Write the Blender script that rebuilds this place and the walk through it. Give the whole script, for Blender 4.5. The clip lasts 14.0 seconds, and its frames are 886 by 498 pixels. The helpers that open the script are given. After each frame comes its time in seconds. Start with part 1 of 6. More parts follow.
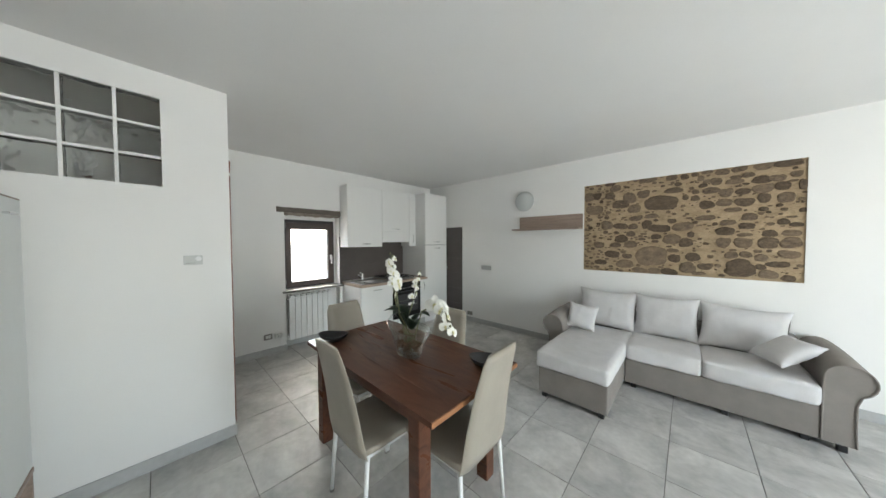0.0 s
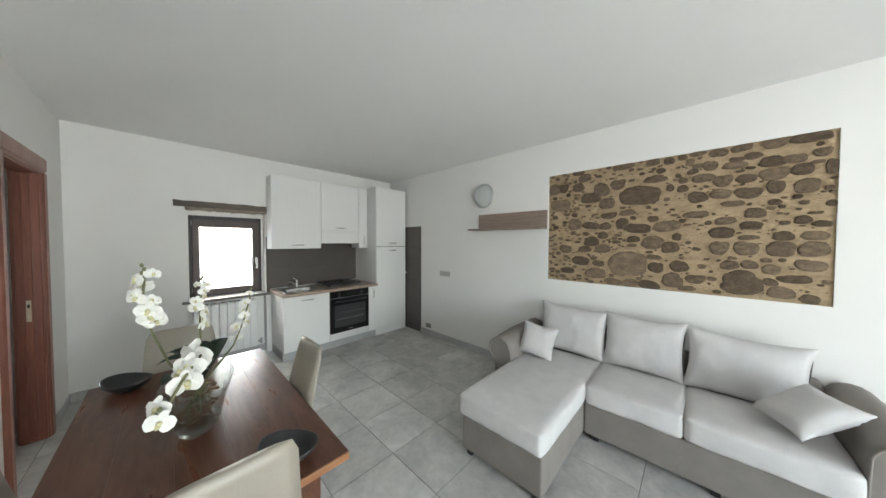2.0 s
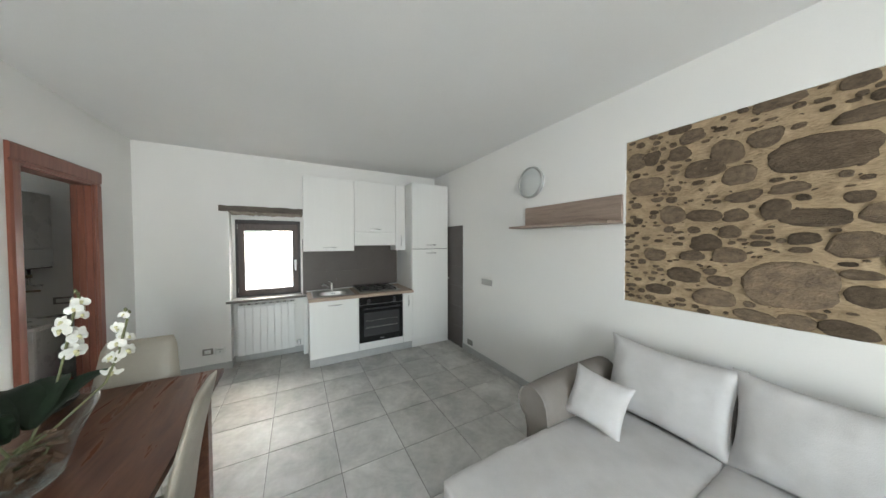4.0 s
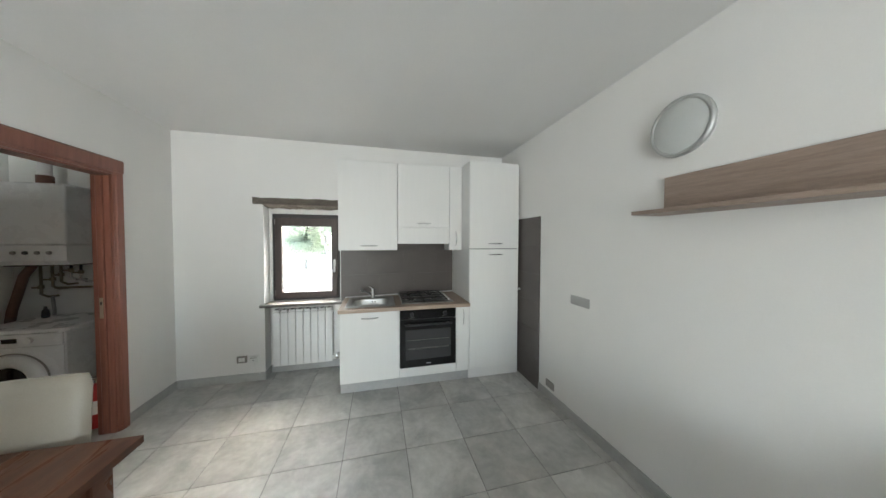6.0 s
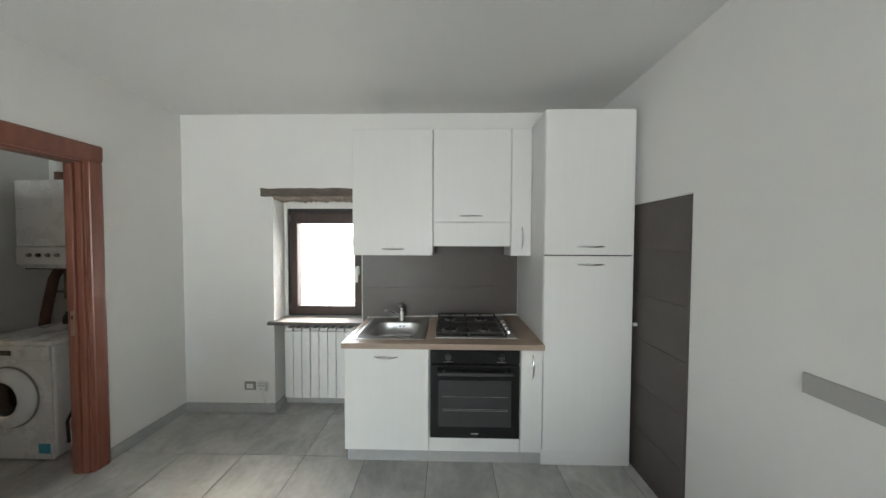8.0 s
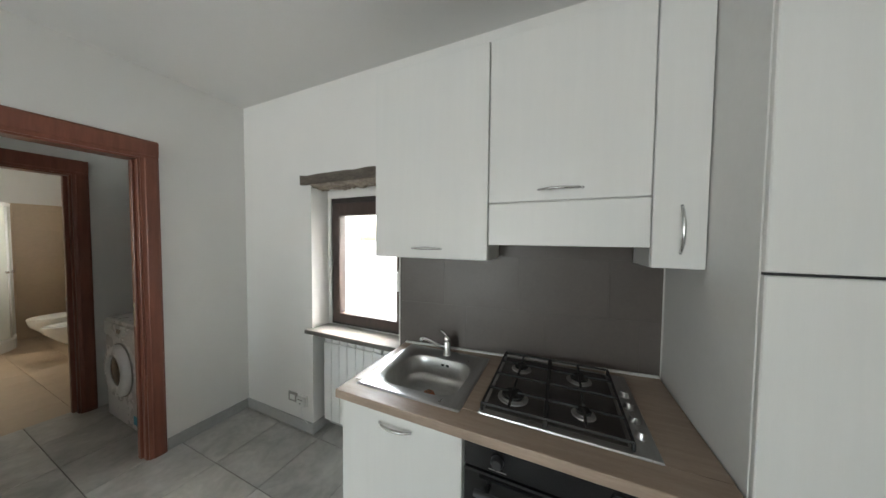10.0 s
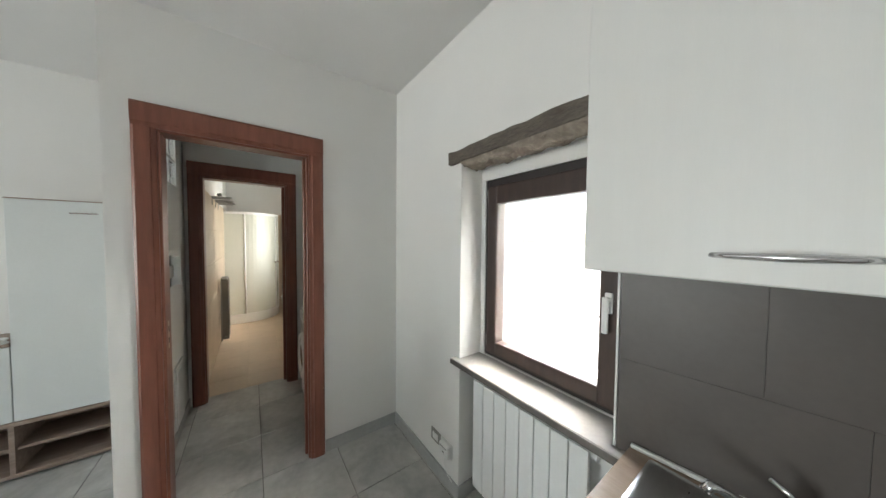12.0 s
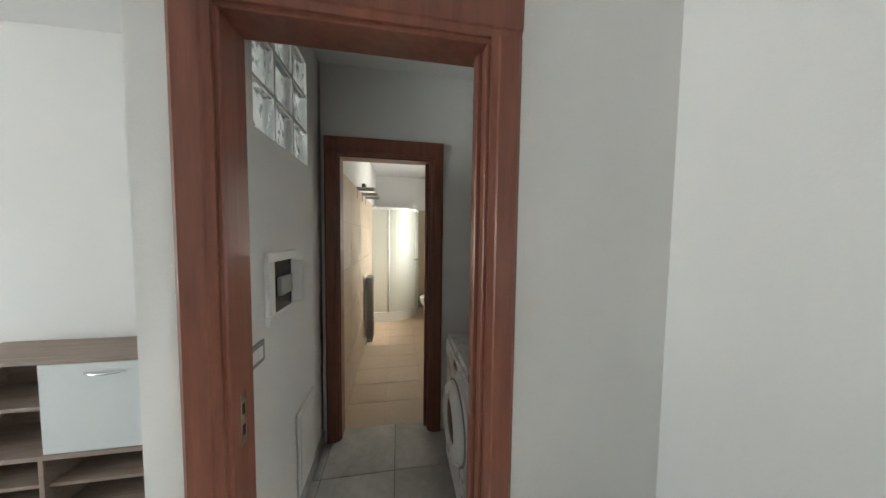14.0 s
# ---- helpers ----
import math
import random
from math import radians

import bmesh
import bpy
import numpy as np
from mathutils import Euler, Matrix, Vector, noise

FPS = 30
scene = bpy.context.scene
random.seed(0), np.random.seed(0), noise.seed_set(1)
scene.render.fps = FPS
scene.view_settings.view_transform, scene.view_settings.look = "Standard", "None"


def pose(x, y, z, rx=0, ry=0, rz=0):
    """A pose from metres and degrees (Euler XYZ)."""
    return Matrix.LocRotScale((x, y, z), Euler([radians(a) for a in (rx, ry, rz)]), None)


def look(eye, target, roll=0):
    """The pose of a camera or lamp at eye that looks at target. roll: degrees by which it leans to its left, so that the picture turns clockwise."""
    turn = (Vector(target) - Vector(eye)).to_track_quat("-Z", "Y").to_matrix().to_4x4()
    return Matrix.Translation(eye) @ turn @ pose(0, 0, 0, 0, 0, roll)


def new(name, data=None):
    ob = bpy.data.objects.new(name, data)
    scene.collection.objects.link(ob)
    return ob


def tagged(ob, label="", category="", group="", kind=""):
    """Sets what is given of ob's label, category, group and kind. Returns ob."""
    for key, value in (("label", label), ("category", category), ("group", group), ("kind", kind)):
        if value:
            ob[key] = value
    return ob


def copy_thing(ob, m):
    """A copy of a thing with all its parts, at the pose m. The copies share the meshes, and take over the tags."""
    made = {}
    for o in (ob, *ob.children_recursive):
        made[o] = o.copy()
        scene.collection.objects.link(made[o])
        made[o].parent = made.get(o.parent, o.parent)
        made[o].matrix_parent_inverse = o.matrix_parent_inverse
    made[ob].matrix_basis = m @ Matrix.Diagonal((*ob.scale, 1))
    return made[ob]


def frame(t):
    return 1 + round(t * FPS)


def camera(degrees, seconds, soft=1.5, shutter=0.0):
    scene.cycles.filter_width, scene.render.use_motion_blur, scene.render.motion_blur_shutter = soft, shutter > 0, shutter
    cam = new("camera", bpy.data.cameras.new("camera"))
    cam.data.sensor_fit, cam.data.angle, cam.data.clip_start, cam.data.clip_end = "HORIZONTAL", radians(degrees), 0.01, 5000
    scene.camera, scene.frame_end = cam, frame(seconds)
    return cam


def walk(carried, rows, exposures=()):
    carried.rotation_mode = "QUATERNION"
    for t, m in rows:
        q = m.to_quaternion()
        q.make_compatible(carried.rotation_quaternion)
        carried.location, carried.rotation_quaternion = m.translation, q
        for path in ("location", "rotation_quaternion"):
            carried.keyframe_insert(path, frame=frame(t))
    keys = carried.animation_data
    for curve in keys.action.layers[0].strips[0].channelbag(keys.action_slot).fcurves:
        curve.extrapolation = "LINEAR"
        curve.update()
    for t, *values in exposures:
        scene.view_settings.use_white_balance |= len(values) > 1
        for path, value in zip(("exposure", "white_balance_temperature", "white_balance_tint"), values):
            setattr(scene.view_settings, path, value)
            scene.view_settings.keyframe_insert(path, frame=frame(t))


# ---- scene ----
cam = camera(118.4, 14.0)
PATH = [
    (0, (-0.158, 0.448, 1.524), (-1.518, 1.913, 1.466), -0.2),
    (0.5, (-0.089, 0.711, 1.548), (-1.42, 2.202, 1.481), -0.2),
    (1, (-0.03, 0.976, 1.545), (-1.362, 2.466, 1.483), -0.0),
    (1.5, (-0.011, 1.259, 1.541), (-1.364, 2.731, 1.482), 0.1),
    (2, (-0.017, 1.503, 1.541), (-1.401, 2.946, 1.486), 0.2),
    (2.5, (0.005, 1.724, 1.558), (-1.438, 3.107, 1.499), -0.0),
    (3, (0.001, 1.968, 1.529), (-1.567, 3.209, 1.484), 0.2),
    (3.5, (-0.056, 2.187, 1.556), (-1.727, 3.285, 1.507), 0.1),
    (6, (-0.998, 2.859, 1.536), (-2.939, 3.339, 1.48), 0.2),
    (6.5, (-1.252, 2.966, 1.552), (-3.222, 3.303, 1.477), 0.35),
    (7, (-1.496, 3.018, 1.543), (-3.483, 3.241, 1.477), 0.2),
    (9.5, (-2.64, 3.417, 1.543), (-4.55, 2.828, 1.472), 0.5),
    (10, (-2.841, 3.378, 1.535), (-4.669, 2.571, 1.46), 0.5),
    (10.5, (-2.993, 3.281, 1.529), (-4.709, 2.256, 1.462), 0.6),
    (11, (-3.126, 3.159, 1.52), (-4.695, 1.92, 1.453), 0.5),
    (11.5, (-3.259, 2.998, 1.523), (-4.657, 1.57, 1.453), 0.5),
    (12, (-3.331, 2.786, 1.511), (-4.503, 1.167, 1.439), 0.5),
    (12.5, (-3.346, 2.516, 1.492), (-4.309, 0.765, 1.427), 0.5),
    (13, (-3.363, 2.227, 1.47), (-4.154, 0.392, 1.4), 0.3),
    (13.5, (-3.375, 1.921, 1.476), (-3.968, 0.013, 1.405), 0.5),
    (14, (-3.385, 1.571, 1.507), (-3.72, -0.397, 1.401), 0.7),
]
EXPOSURES = [(0, 4.22, 6500, 3), (3, 4.4, 6500, 3), (6, 4.5, 6500, 3), (9.5, 4.24, 6560, 3), (11.5, 4.34, 6560, 3), (13, 4.56, 6500, 3), (14, 4.56, 6480, 3)]
walk(cam, [(t, look(eye, target, roll)) for t, eye, target, roll in PATH], EXPOSURES)

# world, sun, large lights, exposure
world = bpy.data.worlds.new("world")
scene.world = world
world.use_nodes = True
wn = world.node_tree
sky = wn.nodes.new("ShaderNodeTexSky")
sky.sky_type, sky.sun_disc = "NISHITA", False
sky.sun_elevation, sky.sun_rotation = radians(50), radians(282)
sky.air_density, sky.dust_density, sky.ozone_density = 1.0, 4.0, 1.0
bg = wn.nodes["Background"]
bg.inputs["Strength"].default_value = 0.10
wn.links.new(sky.outputs["Color"], bg.inputs["Color"])

sun = new("sun", bpy.data.lights.new("sun", "SUN"))
sun.data.energy, sun.data.angle, sun.data.color = 1.0, radians(112), (0.985, 0.99, 1.0)
sun.matrix_world = look((-7, 1.5, 8.4), (0, 0, 0))


def window_lamp(name, eye, target, w, h, watts, color):
    data = bpy.data.lights.new(name, "AREA")
    data.shape, data.size, data.size_y, data.energy, data.color = "RECTANGLE", w, h, watts, color
    lamp = new(name, data)
    lamp.matrix_world = look(eye, target)
    return lamp


window_lamp("french_window_daylight", (3.55, 2.1, 1.15), (-4.0, 2.1, 1.15), 1.5, 2.0, 6.0, (0.98, 0.99, 1.0))
window_lamp("bathroom_daylight", (-4.45, -2.46, 1.65), (0, -2.46, 1.4), 0.48, 0.86, 0.75, (1.0, 0.97, 0.92))

# ------------------------------------------------------------------ materials


def material(name, color, rough=0.6, metal=0.0, var=0.12, scale=6.0, fine=60.0, bump=0.05, rough_var=0.08, stretch=(1, 1, 1), second=None, mix=0.5, spec=0.5, coat=0.0, random_tint=0.0, warp=0.0, coarse_bump=0.0):
    m = bpy.data.materials.new(name)
    m.use_nodes = True
    nt = m.node_tree
    n, l = nt.nodes, nt.links
    b = n["Principled BSDF"]
    tc = n.new("ShaderNodeTexCoord")
    mp = n.new("ShaderNodeMapping")
    mp.inputs["Scale"].default_value = stretch
    l.new(tc.outputs["Object"], mp.inputs["Vector"])
    n1 = n.new("ShaderNodeTexNoise")
    n1.inputs["Scale"].default_value, n1.inputs["Detail"].default_value, n1.inputs["Roughness"].default_value = scale, 5, 0.6
    n1.inputs["Distortion"].default_value = warp
    n2 = n.new("ShaderNodeTexNoise")
    n2.inputs["Scale"].default_value, n2.inputs["Detail"].default_value = fine, 4
    for q in (n1, n2):
        l.new(mp.outputs["Vector"], q.inputs["Vector"])
    ramp = n.new("ShaderNodeMapRange")
    ramp.inputs["From Min"].default_value, ramp.inputs["From Max"].default_value = 0.3, 0.7
    l.new(n1.outputs["Fac"], ramp.inputs["Value"])
    cm = n.new("ShaderNodeMix")
    cm.data_type = "RGBA"
    c2 = second or tuple(c * (1 - var) for c in color)
    cm.inputs["A"].default_value, cm.inputs["B"].default_value = (*color, 1), (*c2, 1)
    l.new(ramp.outputs["Result"], cm.inputs["Factor"])
    fm = n.new("ShaderNodeMix")
    fm.data_type, fm.blend_type = "RGBA", "MULTIPLY"
    fm.inputs["Factor"].default_value = min(1.0, var * 2.0)
    l.new(cm.outputs["Result"], fm.inputs["A"])
    gr = n.new("ShaderNodeMapRange")
    gr.inputs["To Min"].default_value, gr.inputs["To Max"].default_value = 0.6, 1.3
    l.new(n2.outputs["Fac"], gr.inputs["Value"])
    l.new(gr.outputs["Result"], fm.inputs["B"])
    out = fm.outputs["Result"]
    if random_tint:
        oi = n.new("ShaderNodeObjectInfo")
        hs = n.new("ShaderNodeHueSaturation")
        rr = n.new("ShaderNodeMapRange")
        rr.inputs["To Min"].default_value, rr.inputs["To Max"].default_value = 1 - random_tint, 1 + random_tint
        l.new(oi.outputs["Random"], rr.inputs["Value"])
        l.new(rr.outputs["Result"], hs.inputs["Value"])
        l.new(out, hs.inputs["Color"])
        out = hs.outputs["Color"]
        add = n.new("ShaderNodeVectorMath")
        add.operation = "ADD"
        sc = n.new("ShaderNodeVectorMath")
        sc.operation = "SCALE"
        sc.inputs[0].default_value = (37.0, 91.0, 53.0)
        l.new(oi.outputs["Random"], sc.inputs["Scale"])
        l.new(mp.outputs["Vector"], add.inputs[0])
        l.new(sc.outputs["Vector"], add.inputs[1])
        for q in (n1, n2):
            l.new(add.outputs["Vector"], q.inputs["Vector"])
    l.new(out, b.inputs["Base Color"])
    rm = n.new("ShaderNodeMapRange")
    rm.inputs["To Min"].default_value, rm.inputs["To Max"].default_value = max(0.02, rough - rough_var), min(1, rough + rough_var)
    l.new(n1.outputs["Fac"], rm.inputs["Value"])
    l.new(rm.outputs["Result"], b.inputs["Roughness"])
    b.inputs["Metallic"].default_value = metal
    b.inputs["Specular IOR Level"].default_value = spec
    b.inputs["Coat Weight"].default_value = coat
    if bump:
        bp = n.new("ShaderNodeBump")
        bp.inputs["Strength"].default_value, bp.inputs["Distance"].default_value = bump, 0.01
        l.new(n2.outputs["Fac"], bp.inputs["Height"])
        if coarse_bump:
            bp2 = n.new("ShaderNodeBump")
            bp2.inputs["Strength"].default_value, bp2.inputs["Distance"].default_value = coarse_bump, 0.03
            l.new(n1.outputs["Fac"], bp2.inputs["Height"])
            l.new(bp2.outputs["Normal"], bp.inputs["Normal"])
        l.new(bp.outputs["Normal"], b.inputs["Normal"])
    return m


def glass_material(name, color=(1, 1, 1), rough=0.0, bumpy=0.0, ior=1.45):
    m = bpy.data.materials.new(name)
    m.use_nodes = True
    n, l = m.node_tree.nodes, m.node_tree.links
    b = n["Principled BSDF"]
    b.inputs["Base Color"].default_value = (*color, 1)
    b.inputs["Transmission Weight"].default_value = 1
    b.inputs["Roughness"].default_value = rough
    b.inputs["IOR"].default_value = ior
    if bumpy:
        tc, t, bp = n.new("ShaderNodeTexCoord"), n.new("ShaderNodeTexNoise"), n.new("ShaderNodeBump")
        t.inputs["Scale"].default_value, t.inputs["Detail"].default_value = 14, 1
        bp.inputs["Strength"].default_value, bp.inputs["Distance"].default_value = bumpy, 0.03
        l.new(tc.outputs["Object"], t.inputs["Vector"])
        l.new(t.outputs["Fac"], bp.inputs["Height"])
        l.new(bp.outputs["Normal"], b.inputs["Normal"])
    return m


PLASTER = material("white_plaster", (0.80, 0.79, 0.77), 0.9, var=0.03, scale=1.3, fine=140, bump=0.06, spec=0.2)
CEILING = material("ceiling_paint", (0.80, 0.79, 0.775), 0.92, var=0.03, scale=1.0, fine=120, bump=0.05, spec=0.2)
TILE = material("grey_stone_tile", (0.60, 0.588, 0.562), 0.46, spec=0.38, var=0.24, scale=3.4, fine=24, bump=0.03, second=(0.36, 0.354, 0.342), rough_var=0.12, random_tint=0.08, warp=0.6)
GROUT = material("grey_grout", (0.20, 0.195, 0.185), 0.9, var=0.15)
SKIRT = material("grey_skirting_tile", (0.46, 0.46, 0.455), 0.45, var=0.14, scale=5, fine=30, bump=0.02)
DARK_TILE = material("taupe_backsplash_tile", (0.105, 0.088, 0.081), 0.42, var=0.14, scale=4, fine=60, bump=0.03, random_tint=0.05)
DARK_GROUT = material("taupe_grout", (0.135, 0.117, 0.108), 0.9, var=0.1)
DOOR_WOOD = material("cherry_door_wood", (0.25, 0.092, 0.058), 0.36, var=0.3, scale=5, fine=40, bump=0.03, stretch=(6, 6, 0.5), second=(0.18, 0.062, 0.04))
WINDOW_WOOD = material("walnut_window_wood", (0.062, 0.036, 0.028), 0.45, var=0.3, scale=6, fine=50, bump=0.04, stretch=(5, 5, 0.6), second=(0.04, 0.024, 0.02))
OAK = material("grey_oak_laminate", (0.36, 0.275, 0.225), 0.5, var=0.3, scale=5, fine=60, bump=0.03, stretch=(0.6, 8, 8), second=(0.25, 0.185, 0.15))
COUNTER = material("oak_worktop_laminate", (0.42, 0.32, 0.25), 0.42, var=0.25, scale=5, fine=60, bump=0.02, stretch=(8, 0.7, 8), second=(0.33, 0.245, 0.19))
CABINET = material("white_grained_laminate", (0.77, 0.765, 0.745), 0.42, var=0.025, scale=4, fine=70, bump=0.02, stretch=(8, 8, 0.5))
CABINET_SIDE = material("white_cabinet_side", (0.76, 0.755, 0.74), 0.5, var=0.04, scale=3, fine=60, bump=0.02)
TV_WHITE = material("white_lacquer", (0.72, 0.74, 0.73), 0.4, var=0.04, scale=3, fine=80, bump=0.01)
CHROME = material("chrome", (0.75, 0.75, 0.76), 0.16, 1.0, var=0.04, bump=0.0)
STEEL = material("brushed_steel", (0.56, 0.56, 0.56), 0.3, 1.0, var=0.12, scale=8, fine=90, bump=0.02, stretch=(1, 6, 1))
BRUSHED_RIM = material("brushed_rim_metal", (0.58, 0.59, 0.585), 0.42, 0.85, var=0.06, bump=0.0)
BRASS = material("brushed_brass", (0.55, 0.47, 0.36), 0.35, 1.0, var=0.1, bump=0.0)
BLACK_GLASS = material("black_oven_glass", (0.012, 0.012, 0.013), 0.12, var=0.1, bump=0.0)
OVEN_PANE = material("smoked_oven_pane", (0.05, 0.05, 0.052), 0.1, var=0.1, bump=0.0)
BLACK_IRON = material("black_cast_iron", (0.02, 0.02, 0.021), 0.55, var=0.2, bump=0.1)
BLACK_PLASTIC = material("black_plastic", (0.022, 0.022, 0.024), 0.4, var=0.1, bump=0.02)
WHITE_PLASTIC = material("white_plastic", (0.76, 0.76, 0.74), 0.4, var=0.03, bump=0.0)
GREY_PLASTIC = material("grey_plastic_plate", (0.27, 0.26, 0.24), 0.45, var=0.05, bump=0.0)
# white thermostat plastic, greyed so the shade on it is in the colour
SHADED_WHITE = material("shaded_white_plastic", (0.55, 0.56, 0.54), 0.45, var=0.05, bump=0.0)
LIGHT_GREY = material("light_grey_plastic", (0.42, 0.41, 0.40), 0.45, var=0.05, bump=0.0)
APPLIANCE = material("white_enamel", (0.80, 0.80, 0.80), 0.28, var=0.03, bump=0.0)
RADIATOR = material("white_radiator_enamel", (0.80, 0.80, 0.79), 0.35, var=0.04, bump=0.0)
TABLE_WOOD = material("dark_mahogany_wood", (0.155, 0.066, 0.037), 0.31, var=0.22, scale=2.4, fine=30, bump=0.05, stretch=(0.8, 4, 4), second=(0.066, 0.026, 0.017), rough_var=0.14, coat=0.0, spec=0.32, warp=1.6)
TABLE_EDGE = material("worn_table_edge", (0.36, 0.16, 0.07), 0.35, var=0.3, scale=5, fine=40, stretch=(5, 1, 5))
LEATHER = material("beige_faux_leather", (0.36, 0.325, 0.27), 0.42, var=0.1, scale=5, fine=220, bump=0.08)
WHITE_METAL = material("white_painted_steel", (0.78, 0.78, 0.77), 0.35, var=0.04, bump=0.0)
SOFA_GREY = material("taupe_sofa_fabric", (0.26, 0.235, 0.215), 0.9, var=0.14, scale=6, fine=420, bump=0.25, spec=0.15)
SOFA_LIGHT = material("light_grey_sofa_fabric", (0.64, 0.625, 0.62), 0.95, var=0.10, scale=9, fine=300, bump=0.4, spec=0.08, coarse_bump=0.12)
PIPING = material("dark_seam_piping", (0.1, 0.09, 0.085), 0.9, var=0.1)
STONE = material("brown_river_stone", (0.24, 0.176, 0.118), 0.88, var=0.45, scale=2.2, fine=14, bump=0.9, second=(0.125, 0.094, 0.068), random_tint=0.32, spec=0.2, warp=0.5)
MORTAR = material("ochre_lime_mortar", (0.47, 0.355, 0.228), 0.95, var=0.4, scale=7, fine=55, bump=0.8, second=(0.33, 0.245, 0.155), spec=0.1, stretch=(1, 1, 2), warp=0.4, coarse_bump=0.5)
LINTEL = material("weathered_grey_beam", (0.20, 0.172, 0.145), 0.9, var=0.45, scale=7, fine=40, bump=0.9, stretch=(3, 0.8, 3), second=(0.13, 0.112, 0.098), spec=0.1, coarse_bump=0.4)
LINTEL_ROUGH = material("crumbled_tan_underside", (0.38, 0.33, 0.275), 0.95, var=0.4, scale=9, fine=50, bump=0.9, second=(0.19, 0.16, 0.135), spec=0.05, coarse_bump=0.6, warp=0.5)
PLUG_RUBBER = material("worn_orange_rubber", (0.42, 0.15, 0.07), 0.6, var=0.3, scale=40)
SINK_STEEL = material("dull_sink_steel", (0.60, 0.595, 0.585), 0.34, 1.0, var=0.16, scale=7, fine=80, bump=0.03, stretch=(5, 1, 1))
# grey base colour carries the shade on the backlit bathroom radiator
RADIATOR_SHADED = material("backlit_radiator_enamel", (0.30, 0.29, 0.27), 0.4, var=0.05, bump=0.0)
# steel toned down so the hob's dark reflection sits in the base colour
HOB_STEEL = material("dark_reflection_hob_steel", (0.20, 0.19, 0.185), 0.34, 1.0, var=0.15, scale=8, fine=90, bump=0.02)
BRONZE = material("dull_bronze_fitting", (0.22, 0.18, 0.12), 0.45, 0.8, var=0.25, scale=20)
BROWN_DUCT = material("brown_painted_duct", (0.17, 0.075, 0.05), 0.5, var=0.2, scale=6)
SILL = material("grey_stone_sill", (0.40, 0.385, 0.37), 0.55, var=0.15, scale=8, fine=60, bump=0.04)
SILL_EDGE = material("dark_stone_edge", (0.13, 0.12, 0.11), 0.6, var=0.2)
GLASS = glass_material("window_glass")
VASE_GLASS = bpy.data.materials.new("clear_vase_glass")
VASE_GLASS.use_nodes = True
vn = VASE_GLASS.node_tree
vase_clear, vase_gloss, vase_mix, vase_edge = (vn.nodes.new("ShaderNode" + k) for k in ("BsdfTransparent", "BsdfGlossy", "MixShader", "LayerWeight"))
vase_clear.inputs["Color"].default_value = (0.95, 0.97, 0.96, 1)
vase_gloss.inputs["Roughness"].default_value = 0.03
vase_edge.inputs["Blend"].default_value = 0.12
vn.links.new(vase_edge.outputs["Facing"], vase_mix.inputs["Fac"])
vn.links.new(vase_clear.outputs[0], vase_mix.inputs[1])
vn.links.new(vase_gloss.outputs[0], vase_mix.inputs[2])
vn.links.new(vase_mix.outputs[0], vn.nodes["Material Output"].inputs["Surface"])
BLOCK_GLASS = glass_material("wavy_glass_block", (0.94, 0.96, 0.95), 0.16, 0.6, 1.25)
SHOWER_GLASS = material("frosted_shower_panel", (0.62, 0.63, 0.57), 0.4, var=0.05, scale=2, bump=0.02)
LAMP_GLASS = material("frosted_lamp_glass", (0.55, 0.57, 0.56), 0.35, var=0.04, bump=0.02)
PETAL = material("white_silk_petal", (0.82, 0.81, 0.76), 0.7, var=0.06, scale=20, fine=120, bump=0.05)
PETAL_LIP = material("yellow_orchid_lip", (0.70, 0.66, 0.40), 0.7, var=0.2, scale=40)
LEAF = material("dark_green_orchid_leaf", (0.035, 0.062, 0.035), 0.4, var=0.3, scale=12, fine=60, bump=0.08)
STEM = material("olive_stem", (0.17, 0.18, 0.085), 0.6, var=0.3, scale=20)
BARK = material("orchid_bark", (0.24, 0.155, 0.105), 0.9, var=0.4, scale=25, bump=0.3)
BATH_TILE = material("beige_bath_tile", (0.56, 0.44, 0.32), 0.4, var=0.1, scale=3, fine=30, bump=0.02, random_tint=0.03)
BATH_GROUT = material("beige_grout", (0.52, 0.42, 0.32), 0.9, var=0.1)
CERAMIC = material("white_ceramic", (0.82, 0.82, 0.8), 0.12, var=0.02, bump=0.0)
RED = material("red_plastic", (0.5, 0.03, 0.03), 0.4, var=0.1)
# leaf colours lifted and greyed to paint in the glare through the window
FOLIAGE = material("glare_paled_foliage", (0.17, 0.19, 0.155), 0.8, var=0.2, scale=0.6, fine=3, bump=0.0)
leaf_light = FOLIAGE.node_tree.nodes.new("ShaderNodeBsdfTranslucent")
leaf_light.inputs["Color"].default_value = (0.34, 0.37, 0.30, 1)
leaf_sum = FOLIAGE.node_tree.nodes.new("ShaderNodeAddShader")
FOLIAGE.node_tree.links.new(FOLIAGE.node_tree.nodes["Principled BSDF"].outputs[0], leaf_sum.inputs[0])
FOLIAGE.node_tree.links.new(leaf_light.outputs[0], leaf_sum.inputs[1])
FOLIAGE.node_tree.links.new(leaf_sum.outputs[0], FOLIAGE.node_tree.nodes["Material Output"].inputs["Surface"])
TRUNK = material("tree_bark", (0.32, 0.29, 0.26), 0.95, var=0.3, scale=10, bump=0.4)
GROUND = material("pale_gravel_ground", (0.42, 0.41, 0.38), 0.95, var=0.25, scale=0.4, fine=3, bump=0.2)
ROOF = material("grey_roof_sheet", (0.50, 0.50, 0.49), 0.7, var=0.2, scale=1.0, fine=8)
# shed wall render, darkened in colour for the shade below the eaves
SHADED_RENDER = material("shaded_grey_render", (0.27, 0.265, 0.25), 0.9, var=0.3, scale=1, fine=12)
